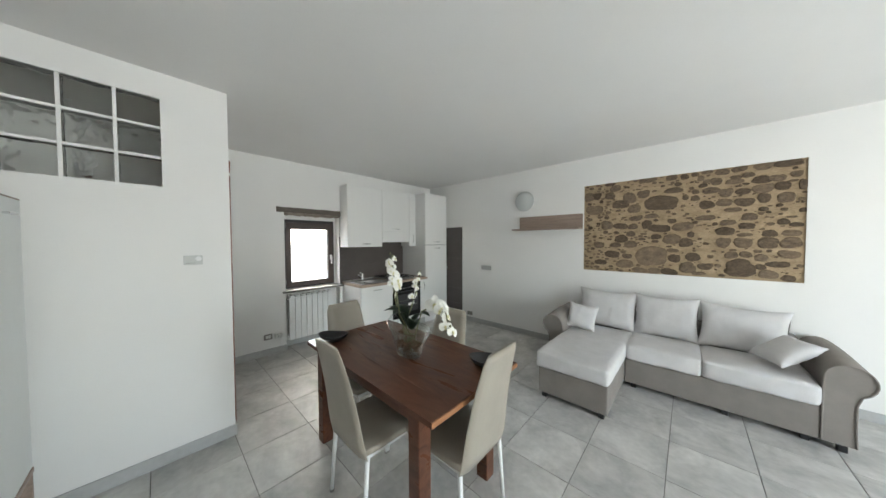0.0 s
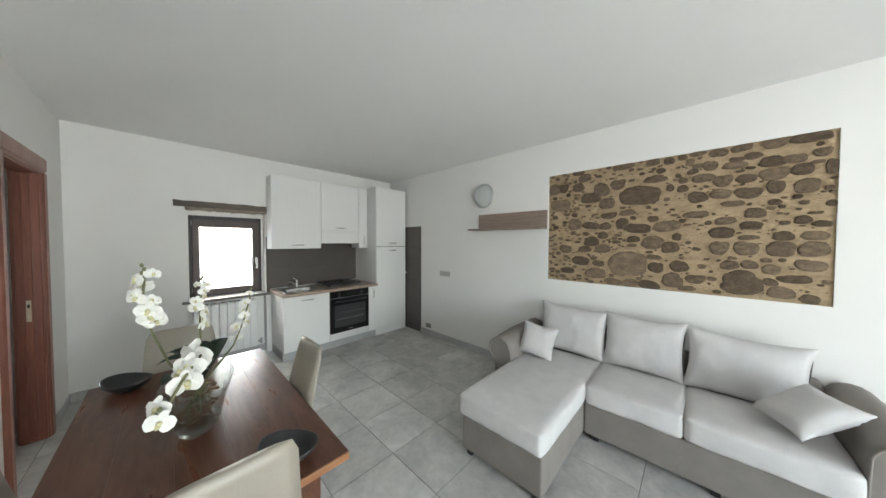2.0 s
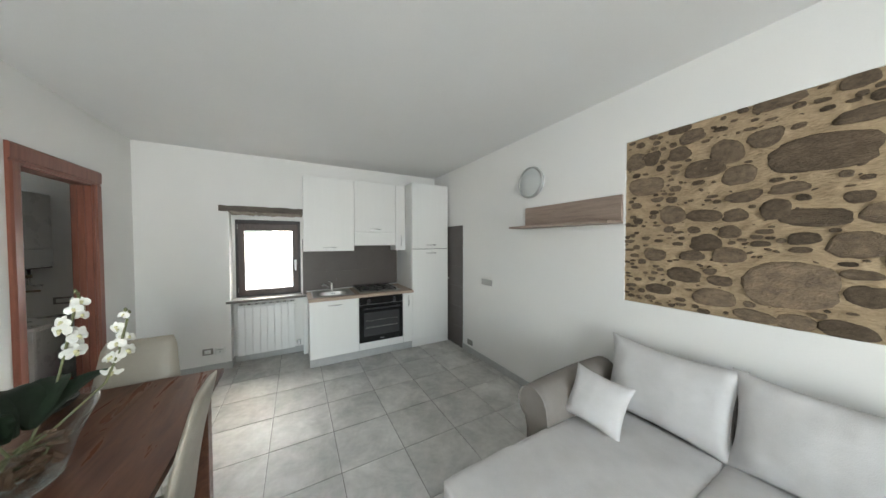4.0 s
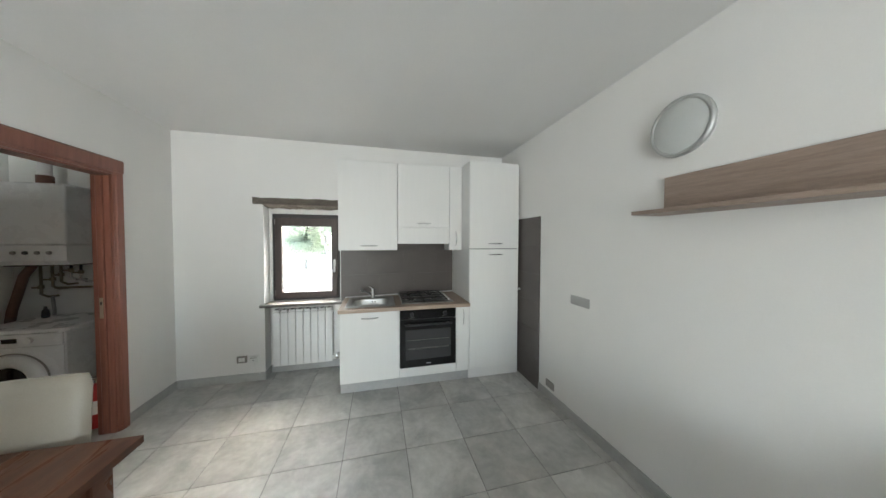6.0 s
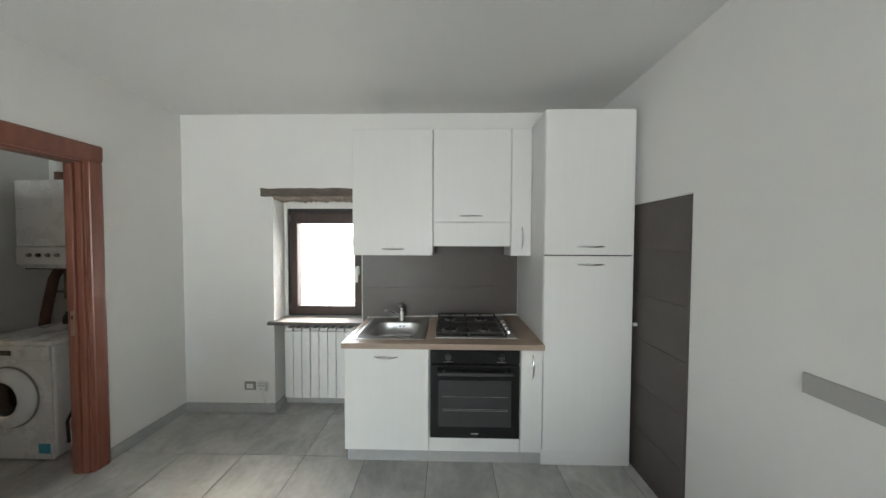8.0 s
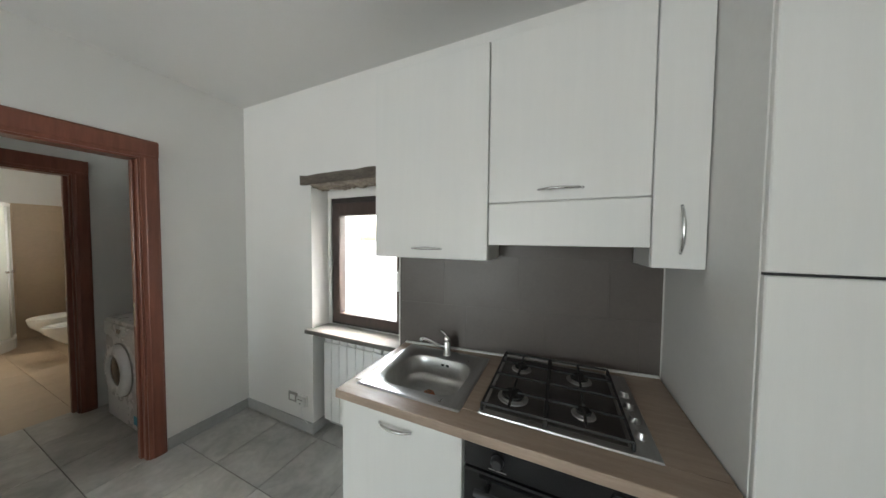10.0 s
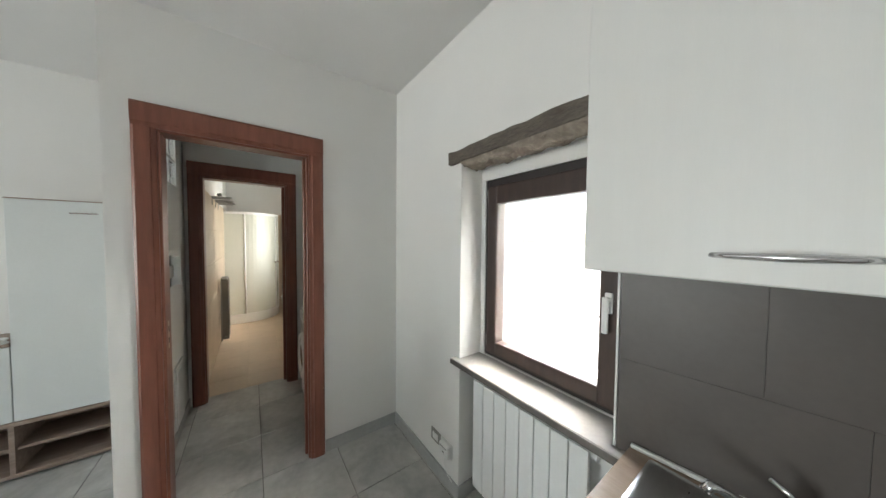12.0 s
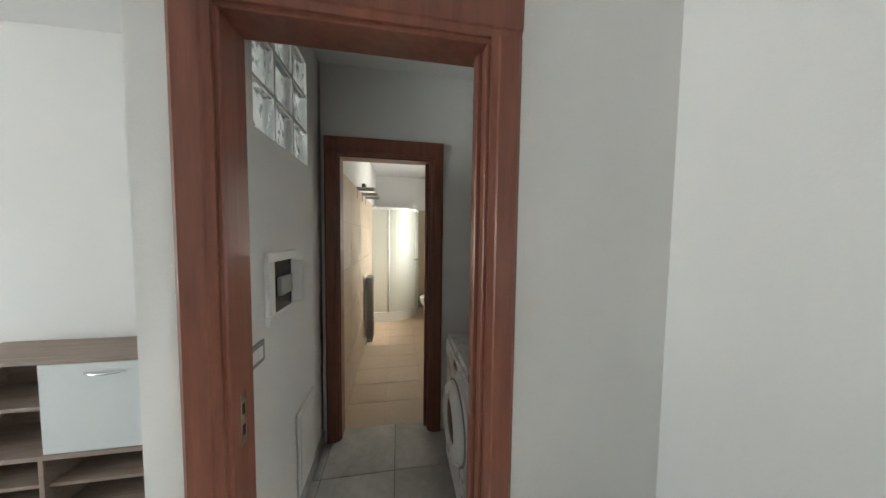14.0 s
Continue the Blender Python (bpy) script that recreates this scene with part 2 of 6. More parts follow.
FACADE = material("pale_rendered_facade", (0.62, 0.6, 0.55), 0.9, var=0.12, scale=1, fine=12)

# ------------------------------------------------------------------ mesh helpers
ORIGIN = {}


def bx(x0, x1, y0, y1, z0, z1, bev=0.003, seg=1):
    bm = bmesh.new()
    bmesh.ops.create_cube(bm, size=1)
    bmesh.ops.scale(bm, vec=(abs(x1 - x0), abs(y1 - y0), abs(z1 - z0)), verts=bm.verts)
    bmesh.ops.translate(bm, vec=((x0 + x1) / 2, (y0 + y1) / 2, (z0 + z1) / 2), verts=bm.verts)
    if bev:
        bmesh.ops.bevel(bm, geom=bm.edges[:], offset=bev, segments=seg, profile=0.5, affect="EDGES", clamp_overlap=True)
    return bm


def join(*bms):
    out = bms[0]
    for b in bms[1:]:
        me = bpy.data.meshes.new("tmp")
        b.to_mesh(me)
        b.free()
        out.from_mesh(me)
        bpy.data.meshes.remove(me)
    return out


def tube(points, radius, seg=10, closed=False, radii=None):
    """A round tube along points."""
    bm = bmesh.new()
    pts = [Vector(p) for p in points]
    rings, up, n = [], None, len(pts)
    for i, p in enumerate(pts):
        d = (pts[(i + 1) % n] - pts[i - 1]) if closed else (pts[min(i + 1, n - 1)] - pts[max(i - 1, 0)])
        d.normalize()
        if up is None:
            up = Vector((0, 0, 1)) if abs(d.z) < 0.9 else Vector((1, 0, 0))
        side = d.cross(up).normalized()
        up = side.cross(d).normalized()
        r = radii[i] if radii else radius
        rings.append([bm.verts.new(p + (side * math.cos(a) + up * math.sin(a)) * r) for a in (2 * math.pi * k / seg for k in range(seg))])
    pairs = list(zip(rings, rings[1:])) + ([(rings[-1], rings[0])] if closed else [])
    for a, b in pairs:
        for k in range(seg):
            bm.faces.new((a[k], a[(k + 1) % seg], b[(k + 1) % seg], b[k]))
    if not closed:
        bm.faces.new(rings[0][::-1])
        bm.faces.new(rings[-1])
    bmesh.ops.recalc_face_normals(bm, faces=bm.faces)
    return bm


def lathe(profile, seg=32, center=(0, 0, 0), axis="z"):
    """Turned shape from (radius, height) rows."""
    bm = bmesh.new()
    rings = []
    for r, h in profile:
        rings.append([bm.verts.new((r * math.cos(2 * math.pi * k / seg), r * math.sin(2 * math.pi * k / seg), h)) for k in range(seg)] if r > 1e-6 else [bm.verts.new((0, 0, h))])
    for a, b in zip(rings, rings[1:]):
        for k in range(seg):
            q = (k + 1) % seg
            if len(a) == 1 and len(b) > 1:
                bm.faces.new((a[0], b[q], b[k]))
            elif len(b) == 1 and len(a) > 1:
                bm.faces.new((a[k], a[q], b[0]))
            elif len(a) > 1:
                bm.faces.new((a[k], a[q], b[q], b[k]))
    bmesh.ops.recalc_face_normals(bm, faces=bm.faces)
    m = {"z": Matrix(), "x": Matrix.Rotation(radians(90), 4, "Y"), "y": Matrix.Rotation(radians(-90), 4, "X")}[axis]
    bmesh.ops.transform(bm, matrix=Matrix.Translation(center) @ m, verts=bm.verts)
    return bm


def prism(outline, y0, y1, axis="y", bev=0.0):
    """An outline of (a, b) pushed from y0 to y1; axis y: a is x, b is z; axis z: a is x, b is y; axis x: a is y, b is z."""
    bm = bmesh.new()
    put = {"y": lambda a, b, c: (a, c, b), "z": lambda a, b, c: (a, b, c), "x": lambda a, b, c: (c, a, b)}[axis]
    lo = [bm.verts.new(put(a, b, y0)) for a, b in outline]
    hi = [bm.verts.new(put(a, b, y1)) for a, b in outline]
    k = len(outline)
    bm.faces.new(lo)
    bm.faces.new(hi[::-1])
    for i in range(k):
        bm.faces.new((lo[i], hi[i], hi[(i + 1) % k], lo[(i + 1) % k]))
    bmesh.ops.recalc_face_normals(bm, faces=bm.faces)
    if bev:
        bmesh.ops.bevel(bm, geom=bm.edges[:], offset=bev, segments=2, profile=0.5, affect="EDGES", clamp_overlap=True)
    return bm


def puffed(x0, x1, y0, y1, z0, z1, bulge=0.03, cuts=7, corner=0.02, seed=0, wrinkle=0.004):
    """A cushion: a box with swollen faces and pinched edges."""
    bm = bmesh.new()
    bmesh.ops.create_cube(bm, size=2)
    bmesh.ops.subdivide_edges(bm, edges=bm.edges[:], cuts=cuts, use_grid_fill=True)
    hx, hy, hz = (x1 - x0) / 2, (y1 - y0) / 2, (z1 - z0) / 2
    c = Vector(((x0 + x1) / 2, (y0 + y1) / 2, (z0 + z1) / 2))
    for v in bm.verts:
        u = v.co.copy()
        p = Vector((u.x * hx, u.y * hy, u.z * hz))
        q = Vector((max(-hx + corner, min(hx - corner, p.x)), max(-hy + corner, min(hy - corner, p.y)), max(-hz + corner, min(hz - corner, p.z))))
        d = p - q
        if d.length > 1e-6:
            p = q + d.normalized() * corner
        f = [1 - abs(u[i]) ** 2.5 for i in range(3)]
        out = Vector((u.x * f[1] * f[2], u.y * f[0] * f[2], u.z * f[0] * f[1])) * bulge
        w = noise.noise_vector(p * 9 + Vector((seed, seed * 2.3, 0))) * wrinkle
        v.co = c + p + out + w
    for f in bm.faces:
        f.smooth = True
    return bm


def moved(bm, m):
    bmesh.ops.transform(bm, matrix=m, verts=bm.verts)
    return bm


def mesh_of(name, bm, mat, smooth=None):
    me = bpy.data.meshes.new(name)
    if smooth is not None:
        for f in bm.faces:
            f.smooth = smooth
    bm.to_mesh(me)
    bm.free()
    me.materials.append(mat)
    return me


def thing(name, at, label, category, group=""):
    ob = new(name)
    ob.empty_display_size = 0.05
    ob.location = at
    ORIGIN[ob.name] = Vector(at)
    return tagged(ob, label, category, group)


def part(name, bm, mat, parent, label="", smooth=None):
    o = ORIGIN[parent.name]
    bmesh.ops.translate(bm, vec=-o, verts=bm.verts)
    ob = new(name, mesh_of(name, bm, mat, smooth))
    ob.parent = parent
    ORIGIN[ob.name] = o
    return tagged(ob, label)


def structure(name, bm, mat, label, category="wall"):
    ob = new(name, mesh_of(name, bm, mat))
    ORIGIN[ob.name] = Vector((0, 0, 0))
    return tagged(ob, label, category, kind="structure")


# ------------------------------------------------------------------ large structure
CEIL = 2.655
XW, XR, YN, YS, XE = -4.28, -4.44, 4.48, -0.38, 3.4
DOORY = 0.83
WALL_OUT = -4.78
# stone inset and openings
SX0, SX1, SZ0, SZ1 = -1.225, 0.632, 1.125, 2.277
WY0, WY1, WZ0, WZ1 = 1.677, 2.414, 0.838, 1.853

structure("wall_west", join(
    bx(WALL_OUT, XW, -3.85, -2.72, 0, CEIL, 0),
    bx(WALL_OUT, XW, -2.2, 1.645, 0, CEIL, 0),
    bx(WALL_OUT, XW, -2.72, -2.2, 0, 1.2, 0),
    bx(WALL_OUT, XW, -2.72, -2.2, 2.1, CEIL, 0),
    bx(WALL_OUT, XW, 1.645, YN, 1.93, CEIL, 0),
    bx(WALL_OUT, XR, 1.645, WY0, 0, 1.93, 0),
    bx(WALL_OUT, XR, WY1, YN, 0, 1.93, 0),
    bx(WALL_OUT, XR, WY0, WY1, 0, WZ0, 0),
    bx(WALL_OUT, XR, WY0, WY1, WZ1, 1.93, 0),
), PLASTER, "white plastered outer wall with a window niche")
structure("wall_north", join(
    bx(WALL_OUT, SX0, YN, YN + 0.4, 0, CEIL, 0),
    bx(SX1, XE + 0.3, YN, YN + 0.4, 0, CEIL, 0),
    bx(SX0, SX1, YN, YN + 0.4, 0, SZ0, 0),
    bx(SX0, SX1, YN, YN + 0.4, SZ1, CEIL, 0),
), PLASTER, "white plastered wall framing an exposed stone panel")
structure("wall_east", join(bx(XE, XE + 0.3, YS - 0.11, 1.3, 0, CEIL, 0), bx(XE, XE + 0.3, 2.9, YN, 0, CEIL, 0), bx(XE, XE + 0.3, 1.3, 2.9, 2.2, CEIL, 0)), PLASTER, "plain white plastered wall")
structure("wall_south", bx(-2.86, XE, YS - 0.11, -0.325, 0, CEIL, 0), PLASTER, "white plastered wall behind the media unit")
DX0, DX1, DZ = -3.66, -2.93, 2.085
structure("wall_door", join(
    bx(XW, DX0, DOORY - 0.11, DOORY, 0, CEIL, 0),
    bx(DX1, -2.763, DOORY - 0.11, DOORY, 0, CEIL, 0),
    bx(DX0, DX1, DOORY - 0.11, DOORY, DZ, CEIL, 0),
), PLASTER, "white plastered partition with a doorway")
GY0, GY1, GZ0, GZ1 = -0.112, 0.476, 1.900, 2.482
structure("wall_partition", join(
    bx(-2.86, -2.763, YS, GY0, 0, CEIL, 0),
    bx(-2.86, -2.763, GY1, DOORY - 0.11, 0, CEIL, 0),
    bx(-2.86, -2.763, GY0, GY1, 0, GZ0, 0),
    bx(-2.86, -2.763, GY0, GY1, GZ1, CEIL, 0),
), PLASTER, "white plastered partition with a glass block window")
EX0, EX1 = -3.63, -2.955
structure("wall_bath_door", join(
    bx(XW, EX0, YS - 0.11, YS, 0, CEIL, 0),
    bx(EX1, -2.86, YS - 0.11, YS, 0, CEIL, 0),
    bx(EX0, EX1, YS - 0.11, YS, 2.075, CEIL, 0),
), PLASTER, "white plastered wall around the bathroom doorway")
structure("wall_bath_east", bx(-2.94, -2.84, -3.85, YS - 0.11, 0, CEIL, 0), PLASTER, "white plastered bathroom wall above beige tiles")
structure("wall_bath_south", bx(WALL_OUT, -2.84, -3.95, -3.85, 0, CEIL, 0), PLASTER, "white plastered bathroom end wall above beige tiles")
structure("ceiling", bx(WALL_OUT, XE + 0.3, -3.95, YN + 0.4, CEIL, CEIL + 0.2, 0), CEILING, "flat white painted ceiling", "ceiling")
floor = structure("floor", bx(WALL_OUT, XE + 0.3, YS - 0.11, YN + 0.4, -0.2, -0.006, 0), GROUT, "grey stoneware tiled floor", "floor")
bath_floor = structure("floor_bath", bx(WALL_OUT, -2.84, -3.95, YS - 0.11, -0.2, -0.006, 0), BATH_GROUT, "beige tiled bathroom floor", "floor")


# the wall behind the worktop runs out of square
SLANT = Matrix.Translation((-4.297, 2.437, 0)) @ Matrix.Rotation(radians(5.6), 4, "Z")
structure("wall_kitchen", prism([(XR, 2.437), (-4.297, 2.437), (-4.297 - 1.41 * math.sin(radians(5.6)), 2.437 + 1.41 * math.cos(radians(5.6))), (XR, 3.85)], 0, 1.93, "z"), PLASTER, "white plastered wall behind the kitchen units")


def skirting(name, bm):
    return structure(name, bm, SKIRT, "pale grey tile skirting board", "baseboard")


SK = 0.085
skirting("baseboard_west", join(bx(XW, XW + 0.011, DOORY, 1.645, 0, SK, 0.002), bx(XR, XW + 0.011, 1.645, 1.656, 0, SK, 0.002), bx(XR, XR + 0.011, 1.656, 2.47, 0, SK, 0.002)))
skirting("baseboard_north", bx(-3.385, XE, YN - 0.011, YN, 0, SK, 0.002))
skirting("baseboard_east", bx(XE - 0.011, XE, -0.325, 1.3, 0, SK, 0.002))
skirting("baseboard_door", join(bx(XW + 0.011, -3.735, DOORY, DOORY + 0.011, 0, SK, 0.002), bx(-2.855, -2.752, DOORY, DOORY + 0.011, 0, SK, 0.002)))
skirting("baseboard_partition", bx(-2.763, -2.752, -0.325, DOORY, 0, SK, 0.002))
skirting("baseboard_corridor", bx(-2.871, -2.86, YS, DOORY - 0.11, 0, SK, 0.002))


# doorways: jamb lining, stepped architrave on both sides
def doorway(name, x0, x1, ztop, yf, yb, label):
    """Clear opening x0..x1 up to ztop in a wall from yb to yf."""
    d = thing(name, ((x0 + x1) / 2, yf, 0), label, "door frame")
    d["kind"] = "structure"
    for side, xa, xb in (("jamb", x0 - 0.03, x0), ("jamb", x1, x1 + 0.03)):
        part("jamb", bx(xa, xb, yb - 0.002, yf + 0.002, 0, ztop, 0.003), DOOR_WOOD, d)
    part("head_jamb", bx(x0 - 0.03, x1 + 0.03, yb - 0.002, yf + 0.002, ztop, ztop + 0.03, 0.003), DOOR_WOOD, d)
    W = 0.1
    for yy, s in ((yf, 1), (yb, -1)):
        for xa, sx in ((x0, -1), (x1, 1)):
            prof = [(xa + sx * 0.012, yy), (xa + sx * 0.012, yy + s * 0.012), (xa + sx * 0.03, yy + s * 0.016), (xa + sx * 0.034, yy + s * 0.022), (xa + sx * (W - 0.012), yy + s * 0.024), (xa + sx * W, yy + s * 0.016), (xa + sx * W, yy)]
            part("architrave", prism(prof, 0, ztop + 0.012, "z"), DOOR_WOOD, d)
        prof = [(yy, ztop + 0.012), (yy + s * 0.012, ztop + 0.012), (yy + s * 0.016, ztop + 0.03), (yy + s * 0.022, ztop + 0.034), (yy + s * 0.024, ztop + W + 0.02), (yy + s * 0.016, ztop + W + 0.032), (yy, ztop + W + 0.032)]
        part("head_architrave", prism(prof, x0 - W, x1 + W, "x"), DOOR_WOOD, d)
    return d


door_1 = doorway("door_1", -3.628, -2.960, 2.045, DOORY, DOORY - 0.11, "cherry wood door frame of a pocket door, open")
leaf = part("door_leaf", bx(-3.66, -3.612, DOORY - 0.075, DOORY - 0.035, 0.01, 2.04, 0.004), DOOR_WOOD, door_1, "sliding door edge pushed into its pocket")
part("lock_plate", bx(-3.6125, -3.610, DOORY - 0.066, DOORY - 0.044, 0.93, 1.09, 0.0008), BRASS, leaf, "brushed brass lock plate")
part("lock_hole", bx(-3.611, -3.6092, DOORY - 0.061, DOORY - 0.049, 1.035, 1.06, 0.0), BLACK_PLASTIC, leaf)
strike = part("strike_plate", bx(-2.9605, -2.9585, DOORY - 0.068, DOORY - 0.042, 0.91, 1.06, 0.0005), BRASS, door_1, "brushed brass strike plate")
part("strike_hole", bx(-2.9615, -2.9600, DOORY - 0.061, DOORY - 0.049, 1.0, 1.03, 0.0), BLACK_PLASTIC, strike)
part("strike_hole", bx(-2.9615, -2.9600, DOORY - 0.061, DOORY - 0.049, 0.94, 0.97, 0.0), BLACK_PLASTIC, strike)
door_2 = doorway("door_2", -3.610, -2.985, 2.04, YS, YS - 0.11, "cherry wood door frame to the bathroom, open")
leaf2 = part("door_leaf", bx(-3.635, -3.585, YS - 0.075, YS - 0.035, 0.01, 2.035, 0.004), DOOR_WOOD, door_2, "sliding door edge pushed into its pocket")
part("door_pull", lathe([(0, 0), (0.016, 0), (0.016, 0.004), (0.010, 0.006), (0, 0.006)], 20, (-3.585, YS - 0.055, 1.0), "x"), CHROME, leaf2, "round chrome finger pull")

# kitchen window
win = thing("window_1", (XR, (WY0 + WY1) / 2, WZ0), "dark walnut single casement window, closed", "window")
win["kind"] = "structure"
FX0, FX1 = -4.52, -4.445
fr = [bx(FX0, FX1, WY0, WY0 + 0.035, WZ0, WZ1, 0.004), bx(FX0, FX1, WY1 - 0.035, WY1, WZ0, WZ1, 0.004),
      bx(FX0, FX1, WY0 + 0.035, WY1 - 0.035, WZ1 - 0.05, WZ1, 0.004), bx(FX0, FX1, WY0 + 0.035, WY1 - 0.035, WZ0, WZ0 + 0.03, 0.004)]
part("window_frame", join(*fr), material("black_brown_window_frame", (0.028, 0.022, 0.021), 0.5, var=0.2, scale=6, fine=50, bump=0.04), win, "black-brown fixed frame")
S0, S1, T0, T1 = WY0 + 0.028, WY1 - 0.028, WZ0 + 0.024, WZ1 - 0.042
GL = (WY0 + 0.098, WY1 - 0.1, 0.935, 1.712)
sash = part("sash", join(
    bx(FX0 + 0.015, FX1 + 0.018, S0, GL[0], T0, T1, 0.008, 2), bx(FX0 + 0.015, FX1 + 0.018, GL[1], S1, T0, T1, 0.008, 2),
    bx(FX0 + 0.015, FX1 + 0.0175, GL[0] - 0.004, GL[1] + 0.004, GL[3], T1 - 0.001, 0.006, 2), bx(FX0 + 0.015, FX1 + 0.0175, GL[0] - 0.004, GL[1] + 0.004, T0 + 0.001, GL[2], 0.006, 2)), WINDOW_WOOD, win, "walnut brown opening sash")
pane = part("pane", bx(-4.49, -4.482, GL[0] - 0.006, GL[1] + 0.006, GL[2] - 0.006, GL[3] + 0.006, 0), GLASS, sash, "clear double glazing")
pane.visible_shadow = False
HY = 2.352
part("handle_base", bx(FX1 + 0.018, FX1 + 0.030, HY - 0.014, HY + 0.014, 1.235, 1.315, 0.005, 2), WHITE_METAL, sash, "silver handle plate")
part("window_handle", join(tube([(FX1 + 0.03, HY, 1.29), (FX1 + 0.055, HY, 1.29)], 0.010, 12), bx(FX1 + 0.045, FX1 + 0.062, HY - 0.011, HY + 0.011, 1.165, 1.302, 0.006, 2)), WHITE_METAL, sash, "silver window handle turned down")
for zc in (0.93, 1.76):
    part("hinge", tube([(FX1 + 0.008, WY0 + 0.03, zc - 0.03), (FX1 + 0.008, WY0 + 0.03, zc + 0.03)], 0.008, 10), GREY_PLASTIC, win, "grey hinge barrel")
sill = thing("window_sill", (XW, 2.03, 0.80), "grey stone window sill over a radiator", "window sill")
sill["kind"] = "structure"
part("slab", bx(XR - 0.0, XW + 0.035, 1.606, 2.475, 0.803, 0.835, 0.004), SILL, sill)
part("front_edge", bx(XW + 0.0352, XW + 0.038, 1.606, 2.475, 0.804, 0.832, 0.0), SILL_EDGE, sill, "dark polished front edge")

# lintel: rough weathered beam
lb = bx(XW - 0.14, XW + 0.022, 1.55, 2.475, 1.937, 2.008, 0.003)
bmesh.ops.subdivide_edges(lb, edges=[e for e in lb.edges if abs(e.verts[0].co.y - e.verts[1].co.y) > 0.5], cuts=60)
bmesh.ops.subdivide_edges(lb, edges=[e for e in lb.edges if e.calc_length() > 0.04], cuts=4, use_grid_fill=True)
for v in lb.verts:
    v.co += noise.noise_vector(v.co * 14) * 0.006 + noise.noise_vector(Vector((v.co.x * 50, v.co.y * 12, v.co.z * 50))) * 0.003
UN, UM = 90, 12
ub = bmesh.new()
ug = []
for i in range(UN + 1):
    y = 1.625 + (2.47 - 1.625) * i / UN
    taper = min(1.0, (i + 1) / 5)
    row = []
    for j in range(UM + 1):
        a = math.pi * j / UM
        r1 = 0.6 + 0.5 * noise.noise(Vector((i * 0.13, j * 0.30, 2))) + 0.30 * noise.noise(Vector((i * 0.42, j * 0.8, 7))) + 0.12 * noise.noise(Vector((i * 1.1, j * 1.9, 3)))
        row.append(ub.verts.new((XW - 0.058 + 0.073 * math.cos(a), y + 0.006 * noise.noise(Vector((i, j, 1))), 1.950 - taper * (0.012 + 0.048 * max(0.15, r1) * math.sin(a) ** 0.5))))
    ug.append(row)
for i in range(UN):
    for j in range(UM):
        ub.faces.new((ug[i][j], ug[i][j + 1], ug[i + 1][j + 1], ug[i + 1][j]))
beam = thing("lintel", (XW, 2.0, 1.93), "weathered grey rough wooden lintel over the window", "lintel")
beam["kind"] = "structure"
part("beam", lb, LINTEL, beam)
part("underside", ub, LINTEL_ROUGH, beam, "crumbled lighter tan underside", True)

# glass block window: nine blocks in white joints
gb = thing("glass_block_window", (-2.81, 0.18, GZ0), "nine wavy glass blocks set in white joints", "glass block window")
gb["kind"] = "structure"
JW = 0.016
bw, bh = (GY1 - GY0 - 2 * JW) / 3, (GZ1 - GZ0 - 2 * JW) / 3
joints = []
for i in (1, 2):
    y = GY0 + i * bw + (i - 1) * JW
    joints.append(bx(-2.855, -2.767, y, y + JW, GZ0, GZ1, 0))
    z = GZ0 + i * bh + (i - 1) * JW
    joints.append(bx(-2.8545, -2.7675, GY0, GY1, z, z + JW, 0))
part("joint", join(*joints), PLASTER, gb, "white mortar joints")
for i in range(3):
    for j in range(3):
        y, z = GY0 + i * (bw + JW), GZ0 + j * (bh + JW)
        blk = bx(-2.850, -2.772, y, y + bw, z, z + bh, 0.006, 2)
        part("glass_block", blk, BLOCK_GLASS, gb).visible_shadow = False

# ------------------------------------------------------------------ outside the kitchen window
tagged(new("ground", mesh_of("ground", bx(-400, 400, -400, 400, -3.4, -3.2, 0), GROUND)), "pale gravel yard outside the house", "ground", kind="structure")


def outbuilding(x0, x1, y0, y1, h, rise, label):
    """A low building under a single-pitch roof that leans towards the house."""
    b = thing("outbuilding", ((x0 + x1) / 2, (y0 + y1) / 2, -3.2), label, "building")
    part("back_wall", bx(x0, x0 + 0.25, y0, y1, -3.2, h + rise - 0.02, 0.01), SHADED_RENDER, b)
    part("side_wall", prism([(x0 + 0.26, -3.2), (x1 - 0.3, -3.2), (x1 - 0.3, h - 0.08), (x0 + 0.26, h + rise - 0.1)], y0, y0 + 0.25, "y"), SHADED_RENDER, b)
    part("side_wall", prism([(x0 + 0.26, -3.2), (x1 - 0.3, -3.2), (x1 - 0.3, h - 0.08), (x0 + 0.26, h + rise - 0.1)], y1 - 0.25, y1, "y"), SHADED_RENDER, b)
    for k in range(4):
        y = y0 + 0.16 + k * (y1 - y0 - 0.32) / 3
        part("post", bx(x1 - 0.16, x1 + 0.12, y - 0.14, y + 0.14, -3.2, h - 0.07, 0.015), FACADE, b, "pale rendered post")
    part("roof", prism([(x0 - 0.3, h + rise + 0.02), (x1 + 0.55, h - 0.06), (x1 + 0.55, h + 0.04), (x0 - 0.3, h + rise + 0.14)], y0 - 0.3, y1 + 0.3, "y"), ROOF, b, "pale grey sheet roof")
    part("gutter", tube([(x1 + 0.60, y0 - 0.3, h + 0.0), (x1 + 0.60, y1 + 0.3, h + 0.0)], 0.055, 8), GREY_PLASTIC, b, "dark grey gutter")
    return b


